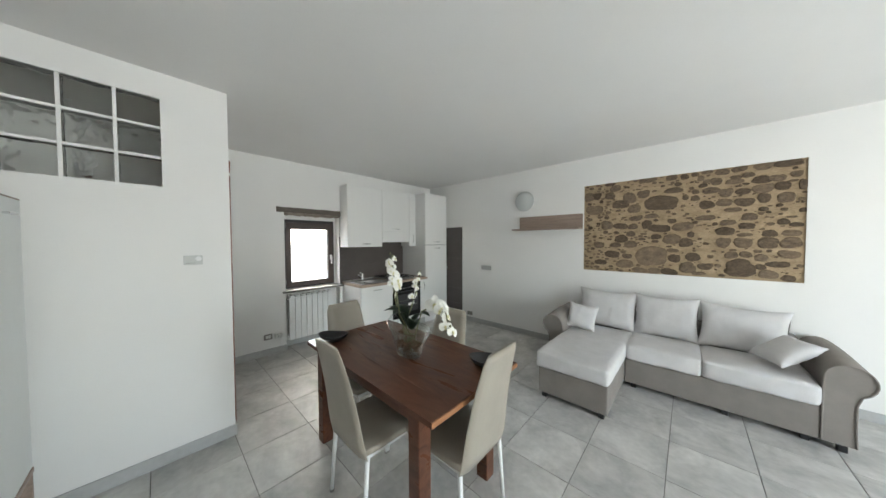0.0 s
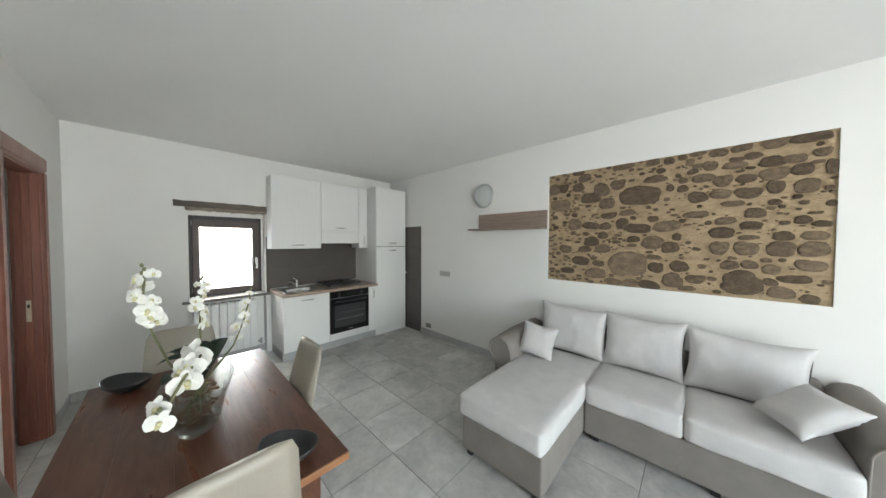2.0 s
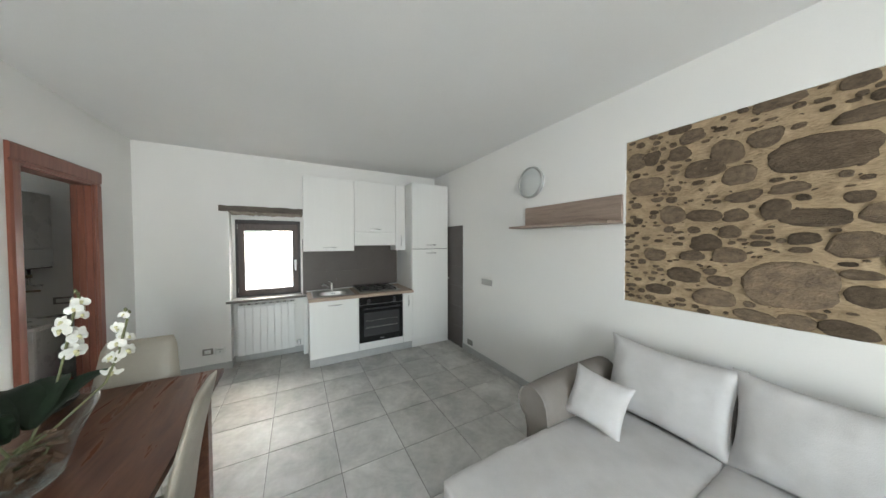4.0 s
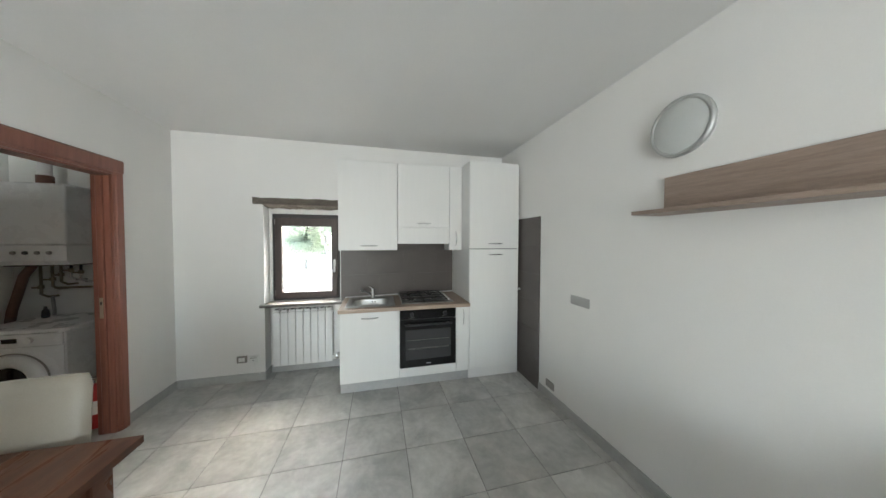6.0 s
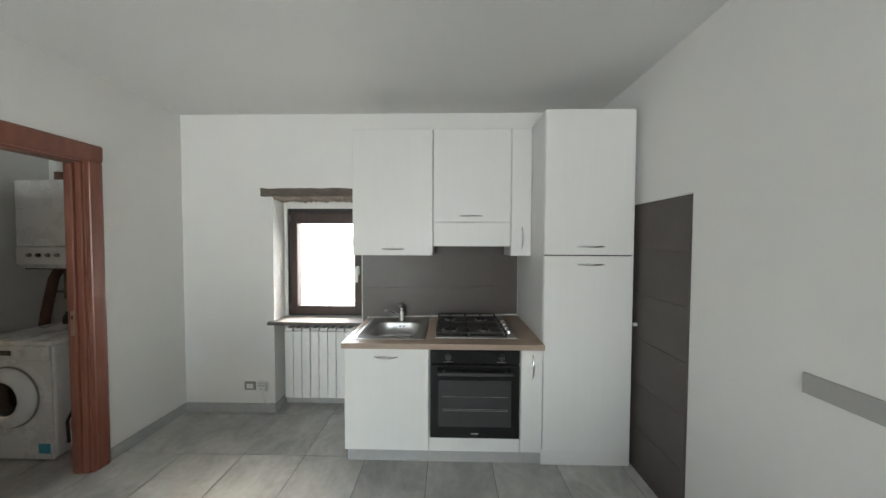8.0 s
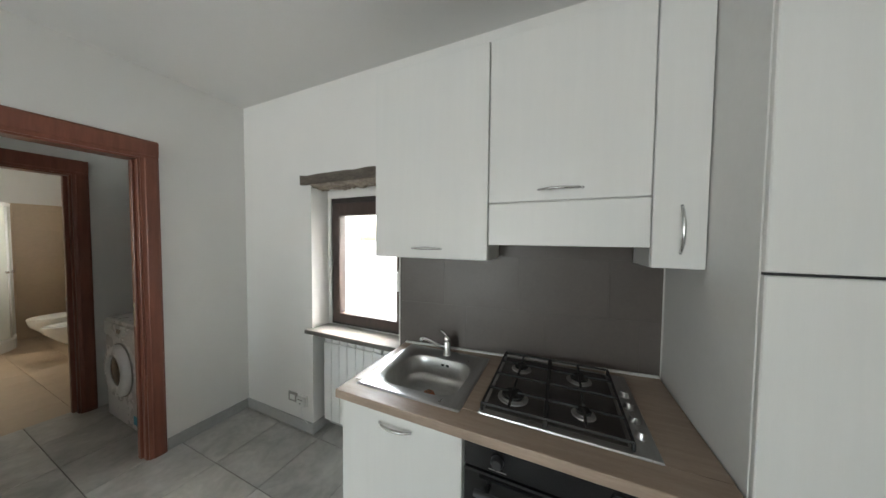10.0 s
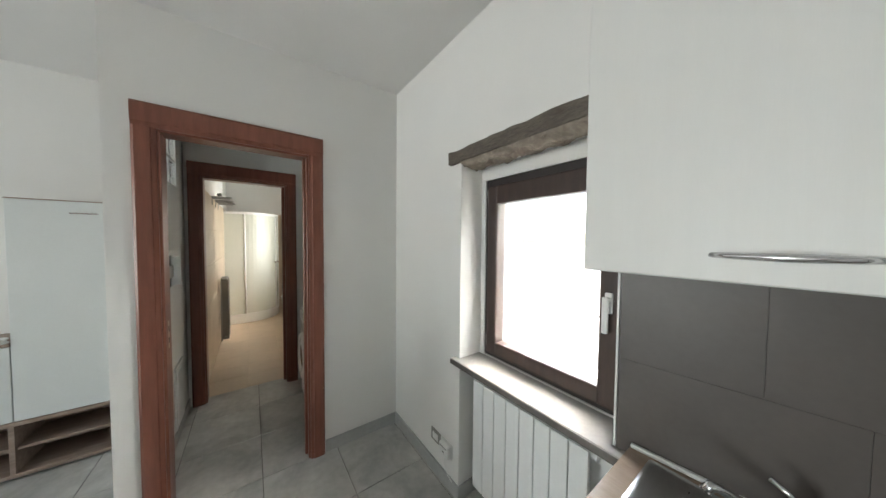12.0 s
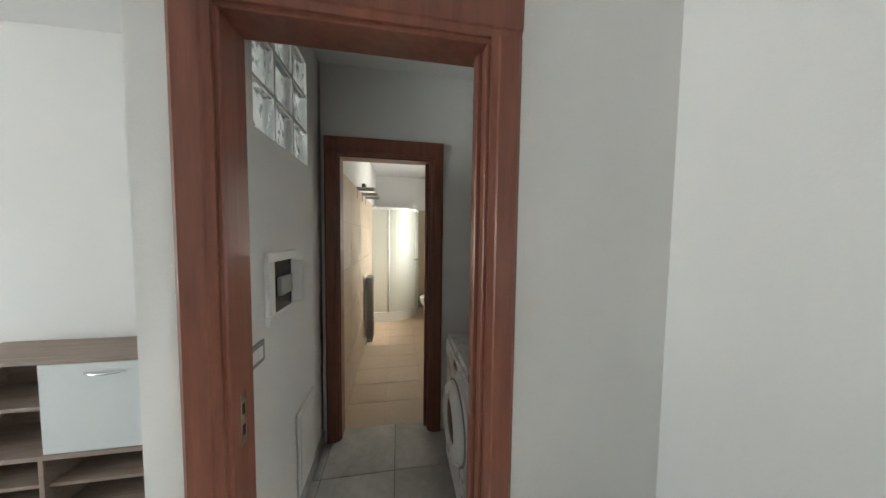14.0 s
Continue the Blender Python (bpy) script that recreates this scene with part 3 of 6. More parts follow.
outbuilding(-18, -12.55, -1.1, 6.0, -0.80, 0.5, "open-fronted pale shed with a sheet roof and gutter")
yard_wall = thing("yard_wall", (-29, 0, -3.2), "low white rendered wall along the yard", "garden wall")
part("wall", bx(-29.2, -29.0, -3.3, 9.0, -3.2, 0.10, 0.01), FACADE, yard_wall)
part("coping", bx(-29.25, -28.95, -3.35, 9.05, 0.102, 0.16, 0.01), ROOF, yard_wall, "grey stone coping")


def tree(x, y, top, spread, seed, lobes, label):
    """Trunk with forked limbs and a crown of many loose leaf clumps."""
    rnd = random.Random(seed)
    t = thing("tree", (x, y, -3.2), label, "tree", "garden trees")
    fork = -3.2 + (top + 3.2) * 0.52
    limbs = [tube([(x, y, -3.2), (x + 0.1, y + 0.08, fork * 0.4 - 1.2), (x - 0.1, y - 0.05, fork), (x, y + 0.1, top - 1.0)], 0.2, 8, radii=[0.24, 0.18, 0.13, 0.04])]
    clumps = []
    for k in range(lobes):
        a = k * 2.4 + rnd.uniform(-0.4, 0.4)
        q = spread * (0.25 + 0.75 * (k + 0.5) / lobes)
        c = Vector((x + math.cos(a) * q * 0.7, y + math.sin(a) * q, top - 1.1 - (q / spread) ** 2 * 2.6 + rnd.uniform(-0.6, 0.5)))
        clumps.append((c, rnd.uniform(1.0, 1.6)))
        limbs.append(tube([(x, y, fork - 0.6 + 0.1 * k), ((x + c.x) / 2, (y + c.y) / 2, (fork + c.z) / 2 + 0.2), tuple(c)], 0.05, 6, radii=[0.09, 0.06, 0.02]))
    part("trunk", join(*limbs), TRUNK, t, "pale bark trunk and limbs")
    verts, faces = [], []
    for c0, r in clumps:
        for k in range(2000):
            d = Vector((rnd.gauss(0, 1), rnd.gauss(0, 1), rnd.gauss(0, 0.75))).normalized() * r * rnd.uniform(0.25, 1.0) ** 0.6
            d *= 1 + 0.5 * noise.noise(d * 1.4 + c0)
            c = c0 + d
            d1 = Vector((rnd.uniform(-1, 1), rnd.uniform(-1, 1), rnd.uniform(-1, 1))).normalized() * rnd.uniform(0.06, 0.13)
            d2 = d1.cross(Vector((rnd.uniform(-1, 1), rnd.uniform(-1, 1), rnd.uniform(-1, 1)))).normalized() * rnd.uniform(0.04, 0.085)
            i = len(verts)
            verts += [c - d1, c + d2, c + d1, c - d2]
            faces.append((i, i + 1, i + 2, i + 3))
    me = bpy.data.meshes.new("crown")
    me.from_pydata([v - Vector((x, y, -3.2)) for v in verts], [], faces)
    me.materials.append(FOLIAGE)
    crown = new("crown", me)
    crown.parent = t
    tagged(crown, kind="stuff")


tree(-32, -2.65, 6.4, 3.5, 1, 26, "broad tree behind the yard wall, leaf colour paled for glare")
tree(-36, -5.6, 4.0, 2.6, 4, 15, "small bushy tree beyond the yard, leaf colour paled for glare")

# ------------------------------------------------------------------ kitchen


def bow_handle(parent, a, b, out, mat=CHROME):
    """A flat bow handle from a to b that stands off along out."""
    a, b, out = Vector(a), Vector(b), Vector(out)
    pts = []
    for k in range(9):
        u = k / 8
        pts.append(a.lerp(b, u) + out * (0.004 + 0.024 * math.sin(math.pi * u) ** 0.7))
    bm = tube(pts, 0.0055, 8, radii=[0.0045 + 0.0025 * math.sin(math.pi * k / 8) for k in range(9)])
    return part("handle", bm, mat, parent, "bowed chrome handle", True)


F = -3.73
kit = "kitchen units"
# sink base unit
u = thing("sink_cabinet", (-4.0, 2.77, 0), "white base cabinet under the sink", "kitchen cabinet", kit)
part("body", join(bx(-4.285, F - 0.02, 2.492, 2.510, 0.117, 0.826, 0.001), bx(-4.285, F - 0.02, 3.052, 3.070, 0.117, 0.826, 0.001), bx(-4.285, F - 0.02, 2.5105, 3.0515, 0.117, 0.135, 0.001),
                  bx(-4.285, -4.28, 2.5105, 3.0515, 0.1355, 0.826, 0.0)), CABINET_SIDE, u)
d = part("door", bx(F - 0.0195, F, 2.492, 3.068, 0.119, 0.822, 0.003), CABINET, u, "white grained cabinet door")
bow_handle(d, (F, 2.70, 0.765), (F, 2.86, 0.765), (1, 0, 0))
# oven unit
u = thing("oven_cabinet", (-4.0, 3.375, 0), "white base cabinet holding the built-in oven", "kitchen cabinet", kit)
part("body", bx(-4.285, F - 0.03, 3.072, 3.684, 0.117, 0.826, 0.001), CABINET_SIDE, u)
part("bottom_rail", bx(F - 0.0295, F, 3.072, 3.684, 0.119, 0.212, 0.003), CABINET, u)
ov = thing("oven", (F, 3.378, 0.215), "black built-in electric oven with glass door", "oven")
part("panel", bx(F - 0.0295, F + 0.008, 3.078, 3.679, 0.725, 0.824, 0.004), BLACK_GLASS, ov, "black glossy control panel")
od = part("door", join(bx(F - 0.0295, F + 0.012, 3.078, 3.679, 0.217, 0.718, 0.005)), BLACK_GLASS, ov, "black glass oven door")
part("pane", bx(F + 0.0122, F + 0.014, 3.135, 3.622, 0.30, 0.615, 0.0), OVEN_PANE, od, "smoked glass oven window")
part("rack", join(*[tube([(F + 0.0145, 3.16, z), (F + 0.0145, 3.60, z)], 0.0012, 6) for z in (0.41, 0.42, 0.505)]), GREY_PLASTIC, od, "faint oven rack lines")
part("handle", join(tube([(F + 0.05, 3.13, 0.675), (F + 0.05, 3.627, 0.675)], 0.011, 12), tube([(F + 0.01, 3.17, 0.675), (F + 0.05, 3.17, 0.675)], 0.008, 8), tube([(F + 0.01, 3.587, 0.675), (F + 0.05, 3.587, 0.675)], 0.008, 8)), BLACK_PLASTIC, od, "black bar handle")
part("trademark_plate", bx(F + 0.0122, F + 0.0132, 3.352, 3.405, 0.248, 0.256, 0), STEEL, od, "small silver bar")
for y in (3.20, 3.555):
    part("knob", lathe([(0, 0), (0.022, 0), (0.021, 0.014), (0.017, 0.022), (0, 0.022)], 20, (F + 0.008, y, 0.775), "x"), BLACK_PLASTIC, ov, "black rotary knob")
    part("knob_scale", bx(F + 0.0082, F + 0.009, y - 0.03, y + 0.03, 0.738, 0.741, 0), GREY_PLASTIC, ov, "pale printed scale")
# narrow base unit
u = thing("narrow_cabinet", (-4.0, 3.76, 0), "narrow white base cabinet beside the oven", "kitchen cabinet", kit)
part("body", bx(-4.285, F - 0.02, 3.686, 3.836, 0.117, 0.826, 0.001), CABINET_SIDE, u)
d = part("door", bx(F - 0.0195, F, 3.688, 3.832, 0.119, 0.822, 0.003), CABINET, u)
bow_handle(d, (F, 3.765, 0.63), (F, 3.765, 0.79), (1, 0, 0))
# plinth
pl = thing("plinth", (-3.8, 3.47, 0), "grey aluminium kitchen plinth under the cabinets", "plinth")
part("board", bx(-3.80, -3.785, 2.492, 4.452, 0.0, 0.115, 0.002), SKIRT, pl)
part("side_board", bx(-4.285, -3.801, 2.494, 2.508, 0.0, 0.115, 0.002), SKIRT, pl)
# worktop with cut-outs for the sink
wt = thing("worktop", (-4.07, 3.16, 0.826), "pale oak laminate kitchen worktop", "worktop")
SKX0, SKX1, SKY0, SKY1 = -4.235, -3.81, 2.560, 3.015
Z0, Z1 = 0.828, 0.866
part("slab", join(bx(SKX1, -3.70, 2.480, 3.838, Z0, Z1, 0.004, 2), prism([(SKX0, 2.480), (-4.292, 2.480), (-4.42, 3.838), (SKX0, 3.838)], Z0, Z1, "z"),
                  bx(SKX0, SKX1, 2.480, SKY0, Z0, Z1 - 0.0002, 0.0), bx(SKX0, SKX1, SKY1, 3.838, Z0, Z1 - 0.0002, 0.0)), COUNTER, wt)
part("wall_strip", moved(bx(0.0077, 0.022, 0.043, 1.404, Z1, Z1 + 0.012, 0.003), SLANT), WHITE_METAL, wt, "thin pale aluminium upstand")
# sink
sk = thing("sink", (-4.02, 2.787, Z1), "stainless steel square inset sink, dry", "sink")


def round_rect(x0, x1, y0, y1, r, z, n=6):
    pts = []
    for cx, cy, a0 in ((x1 - r, y1 - r, 0), (x0 + r, y1 - r, 90), (x0 + r, y0 + r, 180), (x1 - r, y0 + r, 270)):
        for k in range(n + 1):
            a = radians(a0 + 90 * k / n)
            pts.append((cx + r * math.cos(a), cy + r * math.sin(a), z))
    return pts


def loft(loops, cap_last=True):
    bm = bmesh.new()
    rings = [[bm.verts.new(p) for p in lp] for lp in loops]
    for a, b in zip(rings, rings[1:]):
        for k in range(len(a)):
            bm.faces.new((a[k], a[(k + 1) % len(a)], b[(k + 1) % len(a)], b[k]))
    if cap_last:
        bm.faces.new(rings[-1])
    bmesh.ops.recalc_face_normals(bm, faces=bm.faces)
    for f in bm.faces:
        f.smooth = True
    return bm


bx0, bx1, by0, by1 = -4.175, -3.845, 2.598, 2.982
part("rim", loft([round_rect(-4.275, -3.775, 2.532, 3.038, 0.008, Z1 + 0.0005), round_rect(-4.272, -3.778, 2.535, 3.035, 0.008, Z1 + 0.005), round_rect(-4.258, -3.79, 2.548, 3.022, 0.012, Z1 + 0.004), round_rect(bx0 - 0.008, bx1 + 0.008, by0 - 0.008, by1 + 0.008, 0.10, Z1 + 0.003), round_rect(bx0, bx1, by0, by1, 0.095, Z1 - 0.004)], False), STEEL, sk)
part("bowl", loft([round_rect(bx0, bx1, by0, by1, 0.095, Z1 - 0.004), round_rect(bx0 + 0.004, bx1 - 0.004, by0 + 0.004, by1 - 0.004, 0.095, Z1 - 0.012), round_rect(bx0 + 0.008, bx1 - 0.008, by0 + 0.008, by1 - 0.008, 0.095, Z1 - 0.092), round_rect(bx0 + 0.014, bx1 - 0.014, by0 + 0.014, by1 - 0.014, 0.095, Z1 - 0.116), round_rect(bx0 + 0.03, bx1 - 0.03, by0 + 0.03, by1 - 0.03, 0.09, Z1 - 0.129), round_rect(bx0 + 0.06, bx1 - 0.06, by0 + 0.06, by1 - 0.06, 0.06, Z1 - 0.133), round_rect(-4.045, -3.975, 2.755, 2.825, 0.034, Z1 - 0.137)]), SINK_STEEL, sk, "brushed steel bowl")
part("drain", lathe([(0.035, 0.0), (0.037, 0.003), (0.03, 0.004), (0.02, 0.0015), (0, 0.0015)], 24, (-4.01, 2.79, Z1 - 0.137)), CHROME, sk, "chrome drain ring")
for y in (2.795, 2.825):
    part("overflow_slot", bx(bx0 + 0.002, bx0 + 0.0055, y - 0.009, y + 0.009, Z1 - 0.045, Z1 - 0.028, 0.001), BLACK_PLASTIC, sk)
plug = thing("sink_plug", (-4.01, 2.79, Z1 - 0.133), "worn brown rubber sink plug lying in the drain", "plug")
part("stopper", lathe([(0, 0.004), (0.027, 0.004), (0.031, 0.014), (0.027, 0.026), (0.012, 0.031), (0, 0.031)], 20, (-4.01, 2.79, Z1 - 0.133)), PLUG_RUBBER, plug)
part("ring", tube([(-4.01 + 0.012 * math.cos(a), 2.79 + 0.012 * math.sin(a), Z1 - 0.0995) for a in (k * 0.628 for k in range(10))], 0.003, 6, True), BARK, plug)
tap = thing("faucet", (-4.222, 2.80, Z1 + 0.003), "chrome single lever kitchen mixer tap", "faucet")
part("body", lathe([(0.026, 0), (0.026, 0.006), (0.021, 0.01), (0.021, 0.075), (0.018, 0.082), (0, 0.084)], 24, (-4.222, 2.80, Z1 + 0.003)), CHROME, tap, smooth=True)
part("spout", tube([(-4.215, 2.79, Z1 + 0.045), (-4.19, 2.75, Z1 + 0.07), (-4.155, 2.695, Z1 + 0.105), (-4.145, 2.68, Z1 + 0.108), (-4.138, 2.67, Z1 + 0.092)], 0.011, 12), CHROME, tap, smooth=True)
part("lever", join(lathe([(0.019, 0), (0.02, 0.012), (0.016, 0.024), (0, 0.026)], 20, (-4.222, 2.80, Z1 + 0.088)), tube([(-4.222, 2.80, Z1 + 0.105), (-4.225, 2.78, Z1 + 0.125), (-4.228, 2.755, Z1 + 0.138)], 0.006, 8)), CHROME, tap, smooth=True)
# gas hob
hob = thing("gas_hob", (-4.07, 3.385, Z1), "four burner stainless gas hob with black grates", "hob")
HX0, HX1, HY0, HY1 = -4.345, -3.80, 3.105, 3.680
part("plate", bx(HX0, HX1, HY0, HY1, Z1 + 0.0005, Z1 + 0.010, 0.005, 2), STEEL, hob, "stainless steel hob plate")
part("well", bx(HX0 + 0.025, HX1 - 0.03, HY0 + 0.02, HY1 - 0.085, Z1 + 0.0102, Z1 + 0.0125, 0.002), HOB_STEEL, hob, "steel cooking area with a dark reflection in its colour")
for (cx, cy, r) in ((-3.945, 3.215, 0.05), (-4.21, 3.215, 0.036), (-3.945, 3.475, 0.030), (-4.21, 3.475, 0.042)):
    b = part("burner", lathe([(r + 0.012, 0), (r + 0.01, 0.004), (r, 0.008), (r * 0.98, 0.010), (0, 0.010)], 24, (cx, cy, Z1 + 0.0126)), STEEL, hob, "aluminium burner ring")
    part("cap", lathe([(0, 0), (r * 0.86, 0), (r * 0.9, 0.006), (r * 0.8, 0.010), (0, 0.011)], 24, (cx, cy, Z1 + 0.0227)), BLACK_IRON, b, "black burner cap")
for gy0, gy1, cy in ((HY0 + 0.012, 3.343, 3.215), (3.349, HY1 - 0.075, 3.475)):
    zt = Z1 + 0.036
    bars = [tube([(HX0 + 0.02, gy0, zt), (HX1 - 0.02, gy0, zt), (HX1 - 0.02, gy1, zt), (HX0 + 0.02, gy1, zt)], 0.006, 6, True)]
    for cx in (-3.945, -4.21):
        for s in (-1, 1):
            bars.append(tube([(cx + s * 0.02, cy, zt + 0.001), (cx + s * 0.105, cy, zt + 0.001)], 0.0055, 6))
            e = gy1 if s > 0 else gy0
            bars.append(tube([(cx, cy + s * 0.02, zt + 0.001), (cx, e, zt + 0.001)], 0.0055, 6))
    bars.append(tube([(-4.078, gy0, zt), (-4.078, gy1, zt)], 0.0055, 6))
    for px in (HX0 + 0.02, HX1 - 0.02):
        for py in (gy0, gy1):
            bars.append(tube([(px, py, Z1 + 0.010), (px, py, zt)], 0.006, 6))
    part("grate", join(*bars), BLACK_IRON, hob, "black enamelled pan grate")
for k in range(4):
    part("knob", lathe([(0, 0), (0.019, 0), (0.018, 0.008), (0.015, 0.022), (0, 0.023)], 18, (-3.90 - k * 0.085, 3.642, Z1 + 0.0102)), STEEL, hob, "silver hob knob")

# wall units
G = -4.026
CT = 2.415


def wall_unit(name, y0, y1, z0, label):
    w = thing(name, ((XW + G) / 2, (y0 + y1) / 2, z0), label, "wall cabinet", kit)
    part("body", bx(XW + 0.005, G - 0.02, y0, y1, z0, CT, 0.001), CABINET_SIDE, w)
    return w


w = wall_unit("wall_cabinet", 2.446, 3.076, 1.437, "tall white wall cabinet beside the window")
d = part("door", bx(G - 0.0195, G, 2.447, 3.075, 1.437, CT, 0.003), CABINET, w)
bow_handle(d, (G, 2.68, 1.487), (G, 2.85, 1.487), (1, 0, 0))
w = wall_unit("hood_cabinet", 3.079, 3.680, 1.515, "white wall cabinet hiding the cooker hood")
d = part("door", bx(G - 0.0195, G, 3.080, 3.679, 1.699, CT, 0.003), CABINET, w)
bow_handle(d, (G, 3.29, 1.745), (G, 3.46, 1.745), (1, 0, 0))
part("hood_front", bx(G - 0.0195, G + 0.001, 3.080, 3.679, 1.510, 1.694, 0.003), CABINET, w, "white pull-out hood front")
w = wall_unit("narrow_wall_cabinet", 3.683, 3.838, 1.437, "narrow white wall cabinet beside the tall unit")
d = part("door", bx(G - 0.0195, G, 3.684, 3.837, 1.437, CT, 0.003), CABINET, w)
bow_handle(d, (G, 3.765, 1.49), (G, 3.765, 1.66), (1, 0, 0))
w = thing("fridge_cabinet", (-4.0, 4.15, 0), "tall white two-door housing with built-in fridge", "tall cabinet", kit)
part("body", bx(XW + 0.005, -3.776, 3.842, 4.450, 0.0, 2.425, 0.001), CABINET_SIDE, w)
d = part("lower_door", bx(-3.7755, -3.756, 3.844, 4.430, 0.117, 1.452, 0.003), CABINET, w)
bow_handle(d, (-3.756, 4.06, 1.395), (-3.756, 4.24, 1.395), (1, 0, 0))
d = part("upper_door", bx(-3.7755, -3.756, 3.844, 4.430, 1.460, 2.425, 0.003), CABINET, w)
bow_handle(d, (-3.756, 4.06, 1.515), (-3.756, 4.24, 1.515), (1, 0, 0))
# black strip added to stand for the shade in the door gap
part("gap_shade_strip", bx(-3.7758, -3.765, 3.846, 4.428, 1.4525, 1.4595, 0), BLACK_PLASTIC, w, "black strip for the shade in the gap between the doors")
part("back_filler", bx(-4.43, -4.2805, 3.8465, 3.90, 0.12, 2.30, 0.001), CABINET_SIDE, w, "white side filler strip")
part("hinge_stop", tube([(-3.765, 4.45, 0.99), (-3.765, 4.472, 0.99)], 0.012, 10), WHITE_PLASTIC, w, "small white plastic bracket")

# backsplash and side splash tiles
bs = tagged(new("backsplash", mesh_of("backsplash", moved(bx(0, 0.003, 0.0, 1.408, 0.83, 1.60, 0), SLANT), DARK_GROUT)), "dark taupe tiled kitchen backsplash", "backsplash", kind="structure")
ORIGIN[bs.name] = Vector((0, 0, 0))
part("edge_strip", moved(bx(-0.012, 0.011, -0.007, -0.0005, 0.84, 1.60, 0), SLANT), WHITE_PLASTIC, bs, "thin white edge strip")
for row in range(3):
    for col in range(4):
        y0 = 0.001 + col * 0.44 - (0.14 if row % 2 else 0)
        a, b = max(0.001, y0), min(1.408, y0 + 0.4394)
        z0 = 0.835 + row * 0.30
        if b - a > 0.03:
            part("tile", moved(bx(0.003, 0.0075, a, b, z0, min(z0 + 0.2994, 1.60), 0.0003), SLANT), DARK_TILE, bs)
ss = tagged(new("side_splash", mesh_of("side_splash", bx(-3.84, -3.385, YN - 0.003, YN, 0.0, 1.80, 0), DARK_GROUT)), "dark taupe tile strip beside the tall cabinet", "backsplash", kind="structure")
ORIGIN[ss.name] = Vector((0, 0, 0))
for k in range(6):
    part("tile", bx(-3.84, -3.386, YN - 0.010, YN - 0.003, 0.002 + k * 0.30, 0.299 + k * 0.30, 0.001), DARK_TILE, ss)
part("edge_strip", bx(-3.84, -3.384, YN - 0.010, YN, 1.8005, 1.808, 0.001), WHITE_PLASTIC, ss, "white top edge strip")

# radiator under the window
def radiator(x0, x1, y0, y1, z0, z1, n, label, along="y", paint=RADIATOR):
    r = thing("radiator", ((x0 + x1) / 2, (y0 + y1) / 2, z0), label, "radiator")
    p = ((y1 - y0) if along == "y" else (x1 - x0)) / n
    for k in range(n):
        a = y0 + k * p
        part("fin", join(bx(x1 - 0.012, x1, a + 0.002, a + p - 0.002, z0, z1 - 0.03, 0.004, 2), bx(x0, x1 - 0.012, a + p / 2 - 0.008, a + p / 2 + 0.008, z0 + 0.02, z1 - 0.02, 0.003),
                         bx(x0 + 0.01, x1 - 0.004, a + 0.006, a + p - 0.006, z1 - 0.028, z1, 0.008, 2)), paint, r)
    for k in range(n):
        a = y0 + k * p
        part("air_slot", bx(x0 + 0.03, x1 - 0.006, a + p * 0.28, a + p * 0.72, z1 - 0.002, z1 + 0.002, 0), GREY_PLASTIC, r, "dark air slot")
    for z in (z0 + 0.05, z1 - 0.06):
        part("header", tube([((x0 + x1) / 2, y0 - 0.015, z), ((x0 + x1) / 2, y1 + 0.015, z)], 0.018, 10), paint, r)
    return r


rad = radiator(-4.425, -4.335, 1.70, 2.335, 0.105, 0.752, 8, "white ribbed aluminium radiator under the window sill")
part("valve", join(tube([(-4.38, 2.34, 0.155), (-4.38, 2.385, 0.155)], 0.014, 10), tube([(-4.38, 2.385, 0.12), (-4.38, 2.385, 0.19)], 0.017, 10)), CHROME, rad, "chrome radiator valve")
part("pipe", tube([(-4.38, 2.385, 0.155), (-4.40, 2.385, 0.10), (-4.44, 2.385, 0.09)], 0.008, 8), WHITE_METAL, rad)

# sockets and switches
def wall_plate(name, m, w, h, label, modules=0, cat="socket", plate=GREY_PLASTIC):
    """A plate in the local x-z plane that faces -y."""
    t = new(name)
    ORIGIN[t.name] = Vector((0, 0, 0))
    tagged(t, label, cat)
    part("plate", bx(-w / 2, w / 2, -0.009, 0, -h / 2, h / 2, 0.003, 2), plate, t)
    for k in range(modules):
        a = -w / 2 + 0.02 + k * (w - 0.04) / modules
        part("module", bx(a + 0.001, a + (w - 0.04) / modules - 0.001, -0.0125, -0.0092, -h * 0.28, h * 0.28, 0.001), WHITE_PLASTIC if plate is GREY_PLASTIC else GREY_PLASTIC, t)
    t.matrix_world = m
    return t


wall_plate("light_switch", pose(-2.83, YN, 1.045), 0.205, 0.075, "grey light switch plate on the white wall", 0, "light switch", LIGHT_GREY)
wall_plate("wall_socket", pose(-3.2, YN, 0.152), 0.12, 0.07, "grey wall socket above the skirting", 0)
wall_plate("wall_socket", pose(XW, 1.422, 0.245, 0, 0, 90), 0.10, 0.075, "grey wall socket beside the window niche", 2)
ad = wall_plate("plug_adapter", pose(XW, 1.54, 0.242, 0, 0, 90), 0.10, 0.085, "white plug adapter with a hanging cord", 0, "plug adapter", WHITE_PLASTIC)
part("body", bx(-0.042, 0.042, -0.035, -0.0092, -0.036, 0.036, 0.006, 2), WHITE_PLASTIC, ad)
part("label_bar", bx(-0.03, 0.03, -0.0362, -0.0352, 0.018, 0.024, 0), GREY_PLASTIC, ad, "dark printed bar")
part("pin_hole", bx(-0.006, 0.006, -0.0362, -0.0352, -0.012, -0.004, 0), BLACK_PLASTIC, ad)
